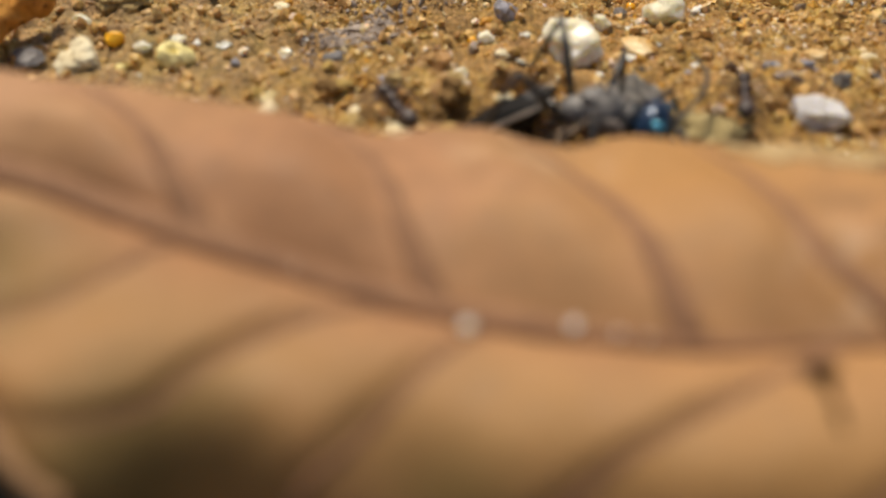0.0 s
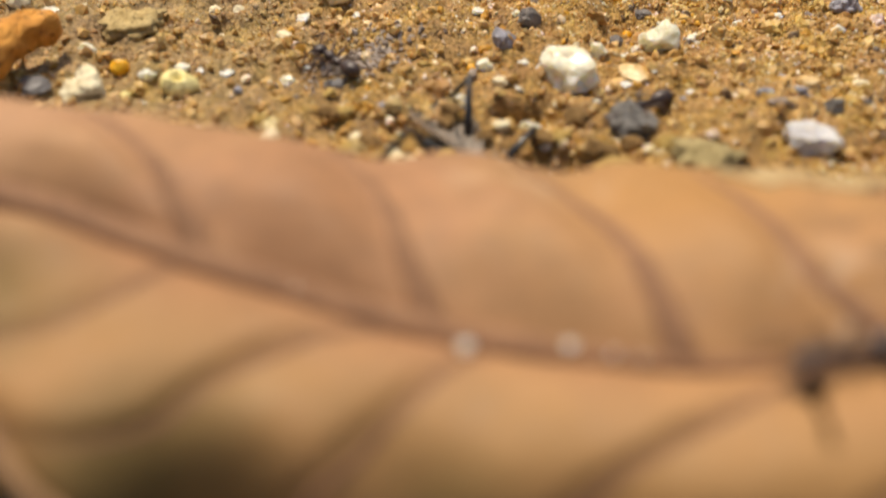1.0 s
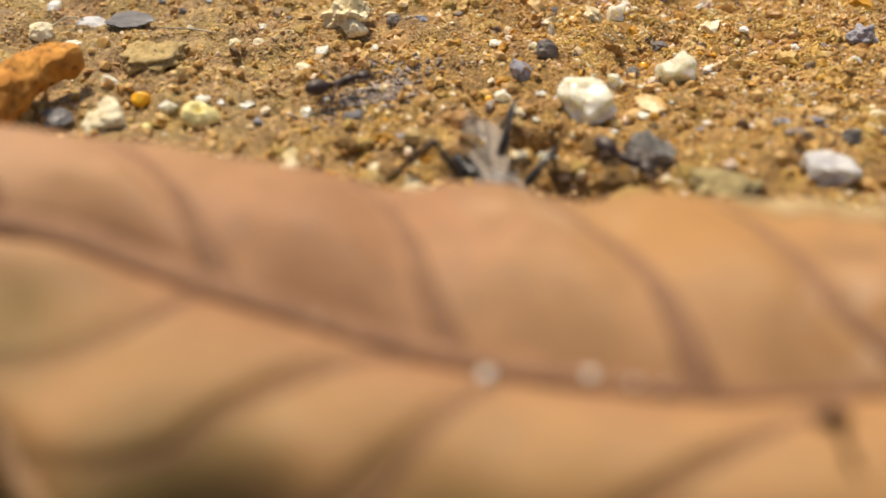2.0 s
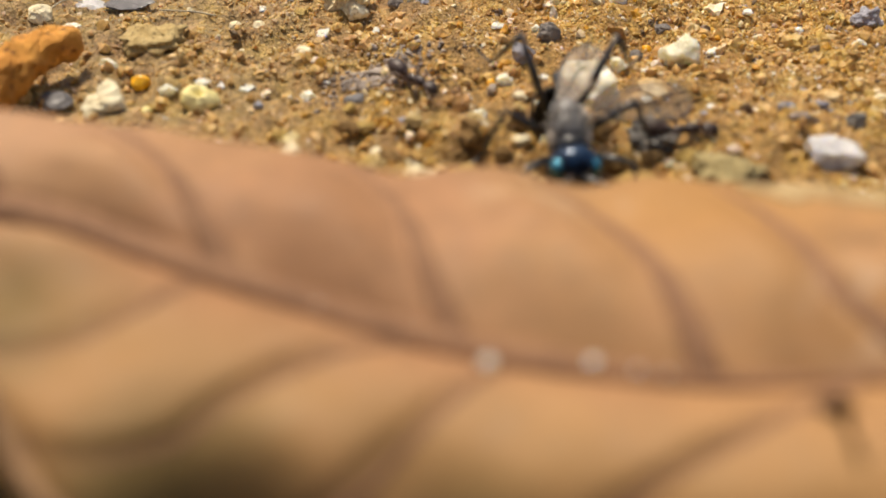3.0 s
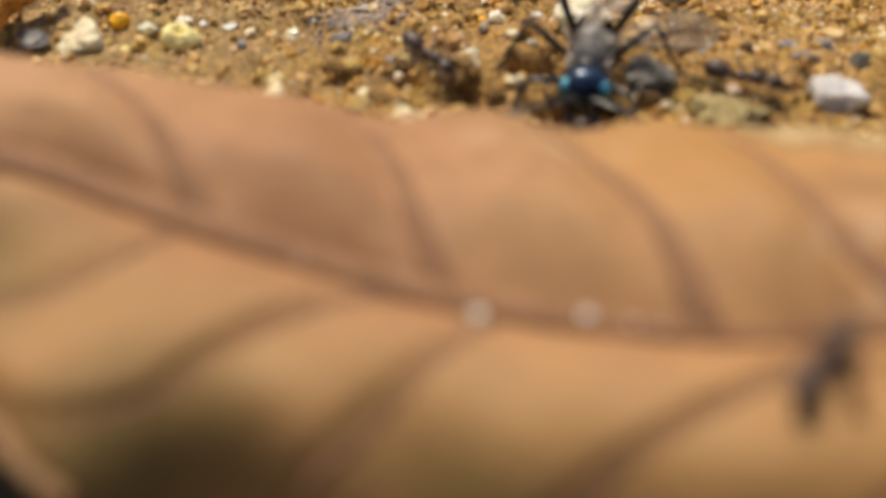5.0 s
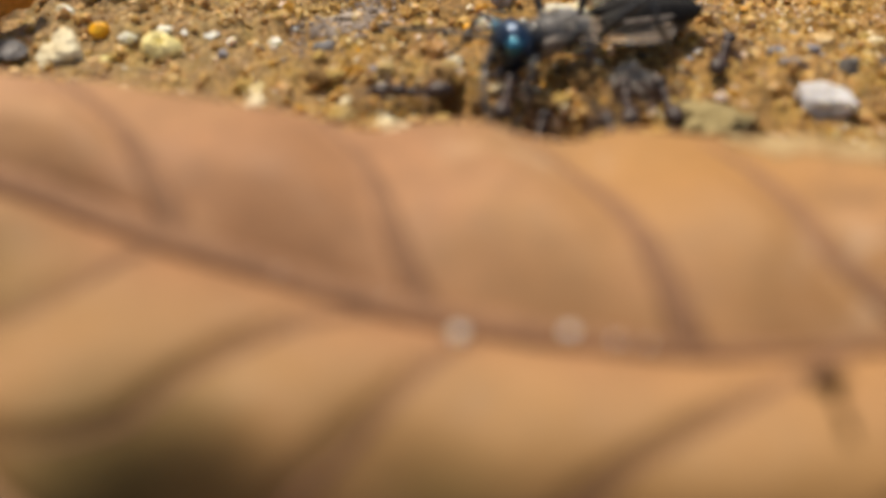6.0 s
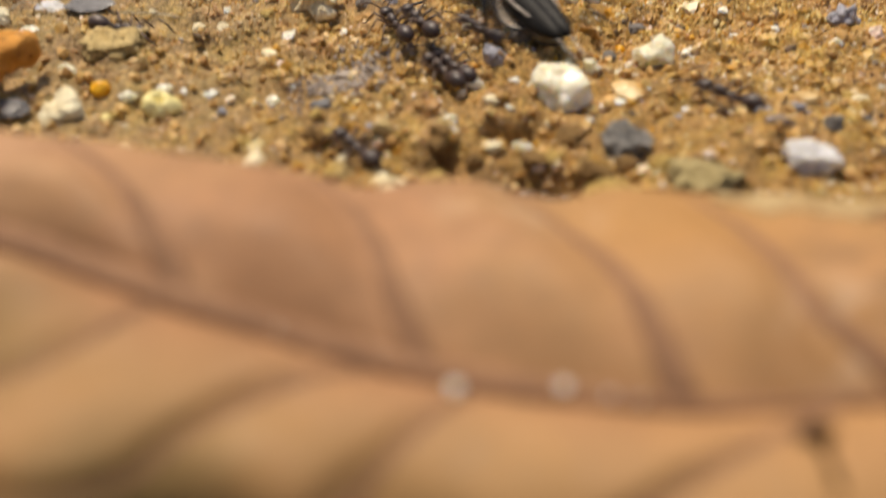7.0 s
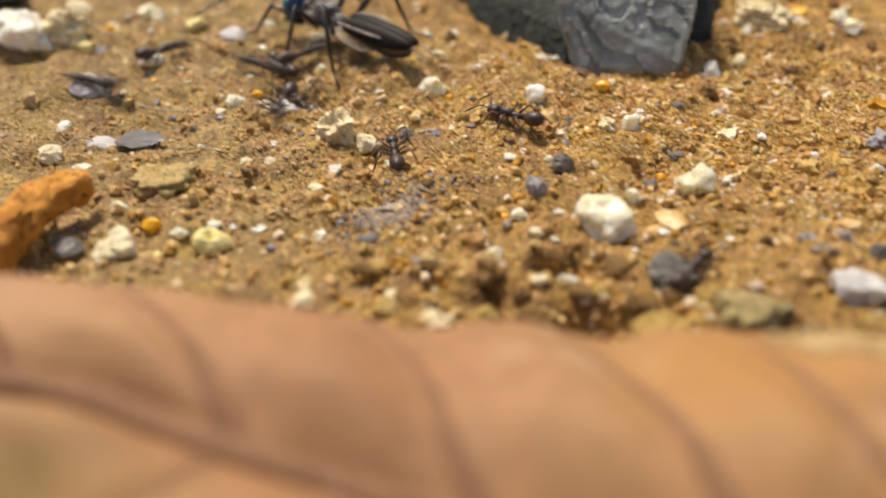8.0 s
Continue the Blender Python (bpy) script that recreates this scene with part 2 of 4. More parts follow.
def shell_material(name, dark, light, rough, metal=0.0, coat=0.4, gloss=0.5):
    n = Nodes(name)
    n.set(Base_Color=n.ramp(n.noise(0.9, 4, 0.6), [(0.35, dark), (0.65, light)]), Metallic=metal,
          Roughness=n.ramp(n.noise(3.0, 3, 0.6), [(0.3, rough), (0.7, rough + 0.15)]), Coat_Weight=coat, Coat_Roughness=0.12, Specular_IOR_Level=gloss)
    n.bump(n.noise(5.0, 3, 0.6), 0.04, 0.5)
    return n.mat


BLUE_SHELL = shell_material("steel_blue_shell", (0.008, 0.016, 0.035), (0.018, 0.055, 0.12), 0.2, 0.6)
EYE = shell_material("insect_eye", (0.02, 0.15, 0.26), (0.05, 0.32, 0.45), 0.15, 0.6, 0.8)
BLACK_SHELL = shell_material("black_shell", (0.010, 0.010, 0.012), (0.035, 0.034, 0.036), 0.3, 0.1)
HAIRY = shell_material("gray_haired_shell", (0.06, 0.058, 0.06), (0.22, 0.21, 0.205), 0.5, 0.0, 0.1)
PALE_HAIR = shell_material("pale_hair", (0.30, 0.28, 0.26), (0.52, 0.49, 0.45), 0.5, 0.0, 0.0)
COVER = shell_material("wing_cover", (0.005, 0.0045, 0.004), (0.014, 0.012, 0.011), 0.5, 0.0, 0.0, 0.2)
COLLAR = shell_material("pale_collar", (0.16, 0.13, 0.11), (0.34, 0.29, 0.25), 0.45, 0.0, 0.2)
ANT_SHELL = shell_material("ant_shell", (0.022, 0.012, 0.010), (0.075, 0.042, 0.034), 0.42, 0.0, 0.15)
ANT_LEG = shell_material("ant_leg", (0.06, 0.03, 0.018), (0.13, 0.07, 0.04), 0.4, 0.0, 0.2)


def wing_material():
    n = Nodes("smoky_wing")
    n.set(Base_Color=n.ramp(n.noise(0.4, 4, 0.6), [(0.3, (0.22, 0.165, 0.12)), (0.7, (0.38, 0.30, 0.235))]), Roughness=0.45, Specular_IOR_Level=0.4,
          Alpha=n.ramp(n.noise(0.7, 4, 0.6), [(0.3, 0.24), (0.7, 0.48)]))
    n.bump(n.noise(1.4, 4, 0.6), 0.08, 0.5)
    return n.mat


WING = wing_material()


# ---------------------------------------------------------------- building helpers
def part(name, bm, material, parent=None, label="", smooth=True):
    """Links a bmesh, made in millimetres, as one mesh object."""
    bmesh.ops.scale(bm, vec=(MM, MM, MM), verts=bm.verts)
    data = bpy.data.meshes.new(name)
    bm.to_mesh(data)
    bm.free()
    data.materials.append(material)
    for p in data.polygons:
        p.use_smooth = smooth
    ob = new(name, data)
    ob.parent = parent
    return tagged(ob, label)


def raw(name, verts, faces, material, parent=None, label="", smooth=True):
    """The same from plain arrays in millimetres."""
    data = bpy.data.meshes.new(name)
    corners = faces.shape[1]
    data.vertices.add(len(verts))
    data.vertices.foreach_set("co", (np.asarray(verts) * MM).ravel())
    data.loops.add(faces.size)
    data.loops.foreach_set("vertex_index", faces.ravel().astype(np.int32))
    data.polygons.add(len(faces))
    data.polygons.foreach_set("loop_start", np.arange(0, faces.size, corners, dtype=np.int32))
    data.materials.append(material)
    data.polygons.foreach_set("use_smooth", np.full(len(data.polygons), smooth))
    data.update(calc_edges=True)
    data.validate()
    ob = new(name, data)
    ob.parent = parent
    return tagged(ob, label)


def blob(bm, centre, radii, turn=(0, 0, 0), cuts=(20, 12)):
    m = Matrix.LocRotScale(Vector(centre), Euler([radians(a) for a in turn]), Vector(radii))
    return bmesh.ops.create_uvsphere(bm, u_segments=cuts[0], v_segments=cuts[1], radius=1.0, matrix=m)["verts"]


def tube(bm, points, radii, sides=8):
    """A tapering tube through the points, closed at both ends."""
    pts = [Vector(p) for p in points]
    rings = []
    for i, p in enumerate(pts):
        ahead = (pts[min(i + 1, len(pts) - 1)] - pts[max(i - 1, 0)]).normalized()
        side = ahead.cross(Vector((0.13, 0.21, 0.97))).normalized()
        up = side.cross(ahead)
        r = radii[i] if isinstance(radii, (list, tuple)) else radii
        rings.append([bm.verts.new(p + (side * math.cos(a) + up * math.sin(a)) * r) for a in (2 * math.pi * k / sides for k in range(sides))])
    for a, b in zip(rings, rings[1:]):
        for k in range(sides):
            bm.faces.new((a[k], a[(k + 1) % sides], b[(k + 1) % sides], b[k]))
    bm.faces.new(list(reversed(rings[0])))
    bm.faces.new(rings[-1])


def curve(points, steps=6):
    """A smooth line through the points."""
    p = [Vector(q) for q in points]
    p = [2 * p[0] - p[1], *p, 2 * p[-1] - p[-2]]
    out = []
    for i in range(1, len(p) - 2):
        for s in range(steps):
            t = s / steps
            out.append(0.5 * (2 * p[i] + (p[i + 1] - p[i - 1]) * t + (2 * p[i - 1] - 5 * p[i] + 4 * p[i + 1] - p[i + 2]) * t * t
                              + (3 * p[i] - p[i - 1] - 3 * p[i + 1] + p[i + 2]) * t ** 3))
    return out + [p[-2]]


LATTICE = np.random.RandomState(5).rand(256, 256)


def lumps(x, y, size, seed=0):
    """Smooth random heights between -0.5 and 0.5 with lumps of that size."""
    u, v = np.asarray(x) / size + 37.3 * seed, np.asarray(y) / size + 11.7 * seed
    i, j = np.floor(u).astype(int), np.floor(v).astype(int)
    a, b = u - i, v - j
    a, b = a * a * (3 - 2 * a), b * b * (3 - 2 * b)
    g = lambda p, q: LATTICE[p % 256, q % 256]  # noqa: E731
    return (g(i, j) * (1 - a) + g(i + 1, j) * a) * (1 - b) + (g(i, j + 1) * (1 - a) + g(i + 1, j + 1) * a) * b - 0.5


def ground_height(x, y):
    x, y = np.asarray(x, float), np.asarray(y, float)
    near = 1 / (1 + (np.hypot(x, y - 10) / 110) ** 6)
    z = 1.5 * lumps(x, y, 16, 1) + 1.7 * lumps(x, y, 6, 2) + 1.5 * lumps(x, y, 2.8, 3) + 0.6 * lumps(x, y, 1.2, 4) + 0.35 * lumps(x, y, 0.6, 5)
    z = z * near
    for px, py, rx, ry, deep in ((7.7, -6.4, 2.9, 1.5, 4.6), (10.2, -15.5, 3.6, 3.2, 6.5), (1.0, -11.5, 2.4, 1.7, 3.2), (-3.4, -9.0, 2.0, 1.4, 2.0), (-20.0, 27.0, 5.0, 3.0, 1.2),
                               (-4.0, -62.0, 46.0, 13.0, 14.0), (22.0, -50.0, 9.0, 6.0, 4.0)):
        z = z - deep * np.exp(-(((x - px) / rx) ** 2 + ((y - py) / ry) ** 2) ** 1.5)
    return z


def ground_at(x, y):
    return float(ground_height(x, y))


# ---------------------------------------------------------------- ground
def build_ground():
    far = [160, 185, 220, 280, 380, 550, 900, 1600, 3000, 7000, 16000, 40000]
    xs = np.r_[[-v for v in reversed(far)], np.arange(-78, 78.1, 0.42), far]
    ys = np.r_[[-v for v in reversed(far)], np.r_[np.arange(-72, -26, 0.8), np.arange(-26, 96.1, 0.42)], far]
    gx, gy = np.meshgrid(xs, ys)
    verts = np.stack([gx, gy, ground_height(gx, gy)], -1).reshape(-1, 3)
    n, m = len(xs), len(ys)
    k = (np.arange(m - 1)[:, None] * n + np.arange(n - 1)).ravel()
    faces = np.stack([k, k + 1, k + n + 1, k + n], -1)
    ob = raw("ground", verts, faces, GROUND)
    return tagged(ob, "damp ochre sandy ground with coarse grains and silt", "ground", kind="structure")


ground = build_ground()


# ---------------------------------------------------------------- dead leaf
LX = np.linspace(-70, 74, 330)


def soft_line(points, width=9):
    xs, vs = zip(*points)
    v = np.interp(LX, xs, vs)
    pad = np.r_[np.full(width, v[0]), v, np.full(width, v[-1])]
    return np.convolve(pad, np.ones(width) / width, "same")[width:-width]


FAR_EDGE = soft_line([(-70, -26), (-56, -24.5), (-46, -24.6), (-34, -25.8), (-30, -25.6), (-26, -25.6), (-21.5, -25.6), (-17.4, -26.4), (-13.4, -26.2), (-9.4, -25.9), (-7, -26.4), (-5.0, -27.7),
                      (-3, -27.6), (0, -26.4), (4.5, -25.6), (6.8, -27.0), (10, -28.2), (13, -27.3), (18, -27.5), (22, -28.3), (30, -28.5), (48, -31), (64, -37), (74, -45)], 5)
MIDRIB = soft_line([(-70, -31), (-50, -33), (-38, -34), (-31, -34.9), (-27, -35.6), (-22.9, -37.3), (-18.8, -39.1), (-14.9, -40.9), (-11.2, -42.2), (-7.6, -43.4), (-4.0, -44.3), (-0.5, -45.1),
                    (2.9, -46.1), (6.3, -46.9), (9.5, -47.9), (12.7, -48.7), (15.8, -49.3), (19.0, -49.5), (24.4, -49.4), (45, -48.5), (74, -46)], 11)
NEAR_EDGE = soft_line([(-70, -33), (-58, -41), (-46, -44), (-36, -47.5), (-31, -50.0), (-27, -52.8), (-24, -55.6), (-21.5, -58.2), (-18, -60.0), (-15, -58.9), (-12, -58.4), (-9, -58.6), (-6, -60.4), (-3, -61.5), (2, -62.5), (8, -63), (14, -63.5), (22, -65), (32, -66), (45, -64), (60, -58), (74, -47)], 11)
FAR_Z = soft_line([(-70, 8), (-50, 13), (-33, 13.6), (-20, 11.5), (-9, 9.3), (0, 8.6), (10, 8.4), (20, 8.6), (36, 8.4), (54, 6), (74, 3)], 15)
MID_Z = soft_line([(-70, 9), (-45, 10.5), (-32, 10.8), (-15, 10), (0, 8.2), (8, 8.4), (20, 10), (30, 10.5), (45, 9), (74, 4)], 21)
NEAR_Z = soft_line([(-70, 4), (-46, 4), (-32, 5), (-26, 6), (-20, 6), (-16, 3), (-12, -2), (-7, -5), (-3, -7), (3, -7), (10, -5), (24, -3), (40, -3), (74, 1)], 13)
# side veins: places along the leaf at five shares of the way from the midrib to the edge
SHARES = (0.0, 0.25, 0.5, 0.75, 1.0)
FAR_VEINS = [(-66, -69, -72, -75, -78), (-50, -53, -56, -60, -64), (-30, -31.5, -33.5, -36, -40), (-13.7, -16.8, -19.6, -22.7, -26), (0.5, -1.8, -3.1, -4.6, -8),
             (15.3, 13.5, 11.6, 9.1, 5.5), (28.5, 23.3, 22, 21.2, 18.3), (44, 38, 34.5, 32, 29.5), (60, 55, 52, 50, 48)]
NEAR_SHARES = (0.0, 0.25, 0.5, 0.72, 0.88, 1.0)
NEAR_VEINS = [(-60, -64, -68, -72, -75, -77), (-33, -38, -44, -50, -54, -58), (-15.4, -18.4, -21.9, -26.6, -31.5, -37), (-1.5, -6.9, -11.0, -15.0, -21.8, -32),
              (4.2, 0.9, -2.2, -5.3, -8.1, -11), (24, 18, 12.3, 6.5, 2, -1), (40, 33, 27, 22, 19, 16), (56, 50, 46, 42, 40, 38)]


def smooth_step(a):
    a = np.clip(a, 0, 1)
    return a * a * (3 - 2 * a)


def vein_x(veins, w):
    """Where the side veins run, at the share w of the way from midrib to edge."""
    return np.array([np.interp(w, SHARES if len(v) == 5 else NEAR_SHARES, v) for v in veins])


def leaf_surface(x, v, relief=1.0):
    """A place on the leaf: x along it, v from -1 at the near edge over 0 at the midrib to 1 at the far edge."""
    side, w = v >= 0, abs(v)
    ym, zm = np.interp(x, LX, MIDRIB), np.interp(x, LX, MID_Z)
    ye = np.interp(x, LX, FAR_EDGE if side else NEAR_EDGE)
    ze = np.interp(x, LX, FAR_Z if side else NEAR_Z)
    y = ym + (ye - ym) * w
    lines = np.sort(vein_x(FAR_VEINS if side else NEAR_VEINS, w))
    along = np.interp(x, lines, np.arange(float(len(lines))))
    f = along - np.floor(along)
    # each panel swells slowly from one vein and drops steeply into the next
    gap = np.diff(lines)[np.clip(np.floor(along).astype(int), 0, len(lines) - 2)]
    swell = smooth_step(f / 0.62) * smooth_step((1 - f) / 0.34 if side else (1 - f) * gap / 1.5)
    rise = (2.0 if side else 0.8) * np.sin(np.pi * w ** (0.7 if side else 0.8))
    quilt = (1.7 if side else 0.75) * swell * np.minimum(1, w * (3.0 if side else 2.6)) * (1 - (0.8 if side else 0.25) * w)
    deep = 2.3 if side else 0.8
    groove = deep * (np.exp(-(w / 0.5) ** 2) - np.exp(-((ye - ym) * w / (6.0 if side else 2.2)) ** 2))
    ripple = 0.5 * lumps(x, y, 9, 7) + 0.3 * lumps(x, y, 4, 8)
    if not side:
        # four sunken places towards the near edge
        quilt = quilt - 7.5 * np.exp(-((x + 12.2) / 5.0) ** 2 - ((w - 1.02) / 0.2) ** 2)
        quilt = quilt - 2.2 * np.exp(-((x + 30) / 5.0) ** 2 - ((w - 0.42) / 0.22) ** 2) - 1.8 * np.exp(-((x + 0.5) / 4.0) ** 2 - ((w - 0.74) / 0.2) ** 2) - 2.6 * np.exp(-((x - 9) / 4.5) ** 2 - ((w - 0.9) / 0.22) ** 2)
    fall = w if side else w ** (6.0 + 7.0 * smooth_step((-3.0 - x) / 8.0))
    return x, y, zm + (ze - zm) * fall + rise + groove + relief * (quilt + ripple)


def build_leaf():
    leaf = new("dead_leaf")
    vs = np.r_[np.linspace(-1, 0, 60)[:-1], np.linspace(0, 1, 90)]
    verts = np.empty((len(vs), len(LX), 3))
    for i, v in enumerate(vs):
        x, y, z = leaf_surface(LX, v)
        verts[i] = np.stack([x, y, z], -1)
    n = len(LX)
    k = (np.arange(len(vs) - 1)[:, None] * n + np.arange(n - 1)).ravel()
    faces = np.stack([k, k + 1, k + n + 1, k + n], -1)
    flat = verts.reshape(-1, 3)
    mid = flat[faces].mean(1)
    hole = ((mid[:, 0] - 21.2) / 1.1) ** 2 + ((mid[:, 1] + 52.2) / 1.5) ** 2 < 1 + 0.5 * lumps(mid[:, 0], mid[:, 1], 0.8, 3)
    hole |= ((mid[:, 0] - 21.3) / 0.3) ** 2 + ((mid[:, 1] + 55.0) / 2.0) ** 2 < 1
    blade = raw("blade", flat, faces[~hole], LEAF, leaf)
    thick = blade.modifiers.new("thickness", "SOLIDIFY")
    thick.thickness, thick.offset = 0.35 * MM, -1
    bm = bmesh.new()
    xs = np.linspace(-69, 72, 110)
    line = [Vector(leaf_surface(x, 0.0)) + Vector((0, 0, 0.1)) for x in xs]
    tube(bm, line, [float(np.interp(x, (-69, -30, 5, 20, 72), (1.1, 1.5, 1.2, 0.6, 0.4))) for x in xs], 10)
    part("midrib", bm, VEIN, leaf, "thick purplish brown midrib")
    for veins, sign in ((FAR_VEINS, 1), (NEAR_VEINS, -1)):
        for v in veins[2:-1] if sign > 0 else veins[1:-1]:
            stout = (1.25 if v[0] > -20 else 0.6) if sign > 0 else 0.6
            line = []
            for w in np.linspace(0.02, 0.97 if sign > 0 else 0.9, 26):
                x = float(vein_x([v], w)[0])
                line.append(Vector(leaf_surface(x, sign * w)) + Vector((0, 0, -0.55 * stout)))
            bm = bmesh.new()
            tube(bm, line, [stout * (1 - 0.45 * i / 25) for i in range(26)], 10)
            part("side_vein", bm, VEIN, leaf, "dark side vein")
    return tagged(leaf, "dry tan dead leaf with dark veins lying on sand", "leaf")


leaf = build_leaf()


# ---------------------------------------------------------------- stones
def stone_shape(bm, w, d, h, seed, facets=14, rough=0.1, detail=3):
    """A stone about the origin: a ball cut by random planes, roughened, w by d by h."""
    rnd = random.Random(seed)
    cuts = []
    for _ in range(facets):
        n = Vector((rnd.gauss(0, 1), rnd.gauss(0, 1), rnd.gauss(0, 1))).normalized()
        cuts.append((n, rnd.uniform(0.62, 0.95) if facets > 12 else rnd.uniform(0.44, 0.82)))
    verts = bmesh.ops.create_icosphere(bm, subdivisions=detail, radius=1.0)["verts"]
    shift = Vector((seed * 1.7 % 50, seed * 0.9 % 50, seed * 2.3 % 50))
    for v in verts:
        p = v.co.normalized()
        r = 1.0
        for n, far in cuts:
            c = p.dot(n)
            if c > 0.2:
                r = min(r, far / c)
        if facets <= 12:
            r *= 1 + 0.26 * noise.noise(p * 1.5 + shift)
        r *= 1 + rough * noise.fractal(p * 2.2 + shift, 1.0, 2.0, 4) + rough * 0.35 * noise.noise(p * 9 + shift)
        grow = 0.62 if facets <= 12 else 0.56
        v.co = Vector((p.x * r * w * grow, p.y * r * d * grow, p.z * r * h * grow))
    return verts


def stone(name, label, material, x, y, w, tall, seed, facets=14, rough=0.12, deep=0.85, sink=0.3, turn=None, group="pebbles in the sand"):
    """A stone w wide and tall high, its foot sunk a little into the ground."""
    bm = bmesh.new()
    h = tall * 0.95
    stone_shape(bm, w, w * deep, h, seed, facets, rough, 4 if w > 3 else 3)
    ob = part(name, bm, material, smooth=facets > 30)
    rnd = random.Random(seed + 77)
    tilt = rnd.uniform(-8, 8)
    ob.matrix_world = pose(x * MM, y * MM, (ground_at(x, y) + h * (0.5 - sink)) * MM, tilt, rnd.uniform(-8, 8), rnd.uniform(-20, 20) if turn is None else turn)
    tagged(ob, label, "stone", group)
    return ob


def dimple(ob, deep):
    """Sinks the top of a pebble into a small round hollow."""
    top = max(v.co.z for v in ob.data.vertices)
    half = max(v.co.x for v in ob.data.vertices)
    for v in ob.data.vertices:
        if v.co.z > 0:
            v.co.z -= deep * top * math.exp(-((v.co.x / half) ** 2 + ((v.co.y + 0.2 * half) / half) ** 2) / 0.07)


def build_stones():
    stone("stone", "bright white rough quartz stone", CHALK, -56.1, 43.5, 8.100000000000001, 7.20, 101, 9, 0.2)
    stone("stone", "rough tan sandstone crumb", TAN, -51.1, 44.3, 5.42, 5.15, 102, 20, 0.4)
    stone("pebble", "smooth yellowish rounded pebble", YELLOW, -47.8, 42.2, 2.57, 2.43, 103, 60, 0.06)
    stone("pebble", "small bright orange rounded pebble", ORANGE, -45.7, 47.2, 1.91, 1.76, 104, 60, 0.08)
    stone("stone", "angular translucent pale quartz", QUARTZ, -41.9, 53.3, 3.41, 3.03, 105, 10, 0.08)
    stone("pebble", "small cream limestone pebble", CREAM, -51.1, 52.2, 3.39, 3.02, 106, 16, 0.12)
    stone("stone", "angular translucent pale quartz", QUARTZ, -26.5, 25.5, 2.32, 2.20, 107, 10, 0.08)
    stone("pebble", "smooth pale gray quartz pebble", GRAY_QUARTZ, -29.0, 42.8, 3.6, 1.58, 108, 14, 0.1)
    stone("pebble", "small bright orange rounded pebble", ORANGE, -24.1, 28.4, 1.71, 1.31, 109, 60, 0.08)
    stone("stone", "small angular white quartz chip", WHITE, -22.8, 25.1, 1.09, 1.03, 110, 9, 0.07)
    stone("pebble", "smooth lilac gray quartz pebble", LILAC, -43.6, 28.6, 4.6, 1.80, 111, 14, 0.1)
    stone("pebble", "smooth pale gray quartz pebble", GRAY_QUARTZ, -40.2, 19.0, 3.1, 1.22, 112, 14, 0.1)
    stone("stone", "flat gray slate chip", GRAY, -35.5, 18.6, 4.6, 0.95, 113, 8, 0.1)
    stone("stone", "small angular white quartz chip", CHALK, -44.9, 21.9, 2.0, 1.7, 114, 9, 0.07)
    stone("pebble", "small cream limestone pebble", CREAM, -44.5, 15.0, 2.9, 2.54, 115, 16, 0.12)
    stone("stone", "small angular white quartz chip", WHITE, -40.0, 11.4, 1.41, 0.94, 116, 9, 0.07)
    stone("stone", "small angular white quartz chip", CHALK, -38.3, 37.9, 2.9, 2.2, 181, 10, 0.08)
    stone("stone", "small angular white quartz chip", WHITE, -45.0, 33.0, 2.0, 1.3, 182, 10, 0.1)
    stone("stone", "grayish translucent quartz stone", GRAY_QUARTZ, -20.4, 24.0, 3.0, 2.0, 183, 12, 0.12)
    stone("stone", "small cream limestone pebble", CREAM, -10.6, 15.7, 2.9, 2.2, 184, 14, 0.2)
    stone("pebble", "smooth yellowish rounded pebble", YELLOW, -35.0, 48.6, 3.0, 1.6, 185, 30, 0.1)
    shoved = stone("stone", "rough tan sandstone crumb", TAN, -14.2, 18.0, 4.79, 4.55, 117, 20, 0.4)
    stone("pebble", "small cream limestone pebble", CREAM, -20.7, 12.3, 1.42, 1.35, 118, 16, 0.12)
    stone("pebble", "small cream limestone pebble", CREAM, -15.1, 6.0, 1.92, 1.58, 119, 16, 0.12)
    stone("clod", "crumbly tan clod of damp sand", CLOD, -31.0, 7.6, 7.2, 3.2, 120, 40, 0.4, sink=0.4)
    stone("pebble", "small bright orange rounded pebble", ORANGE, -30.8, 0.9, 2.35, 2.2, 121, 60, 0.08)
    stone("stone", "rough cream pitted limestone", CREAM, -32.8, -4.1, 5.0, 3.9, 122, 34, 0.3)
    ring = stone("pebble", "smooth yellowish rounded pebble", YELLOW, -24.3, -2.5, 4.2, 3.7, 123, 60, 0.06)
    dimple(ring, 0.9)
    stone("pebble", "smooth yellowish rounded pebble", YELLOW, -29.0, -4.3, 1.26, 1.20, 124, 60, 0.06)
    stone("pebble", "smooth gray wet pebble", GRAY, -38.1, -2.9, 3.08, 1.29, 125, 14, 0.1)
    stone("stone", "small angular white quartz chip", WHITE, -14.2, -0.9, 1.4, 1.33, 126, 9, 0.07)
    stone("stone", "small bluish gray chip", BLUEGRAY, -18.4, -3.7, 0.9, 0.85, 127, 9, 0.1)
    stone("clod", "ochre crumb of packed sand", OCHRE, -8.5, -6.5, 1.96, 1.55, 128, 22, 0.25)
    stone("stone", "small bluish gray chip", BLUEGRAY, -4.4, -6.4, 1.34, 0.93, 129, 9, 0.1)
    stone("stone", "small angular white quartz chip", WHITE, 2.1, -4.6, 2.3, 1.67, 130, 9, 0.07)
    stone("stone", "small angular white quartz chip", WHITE, 2.3, -8.9, 1.21, 1.15, 131, 9, 0.07)
    stone("pebble", "small bright orange rounded pebble", ORANGE, 3.6, 2.6, 1.21, 1.15, 132, 60, 0.08)
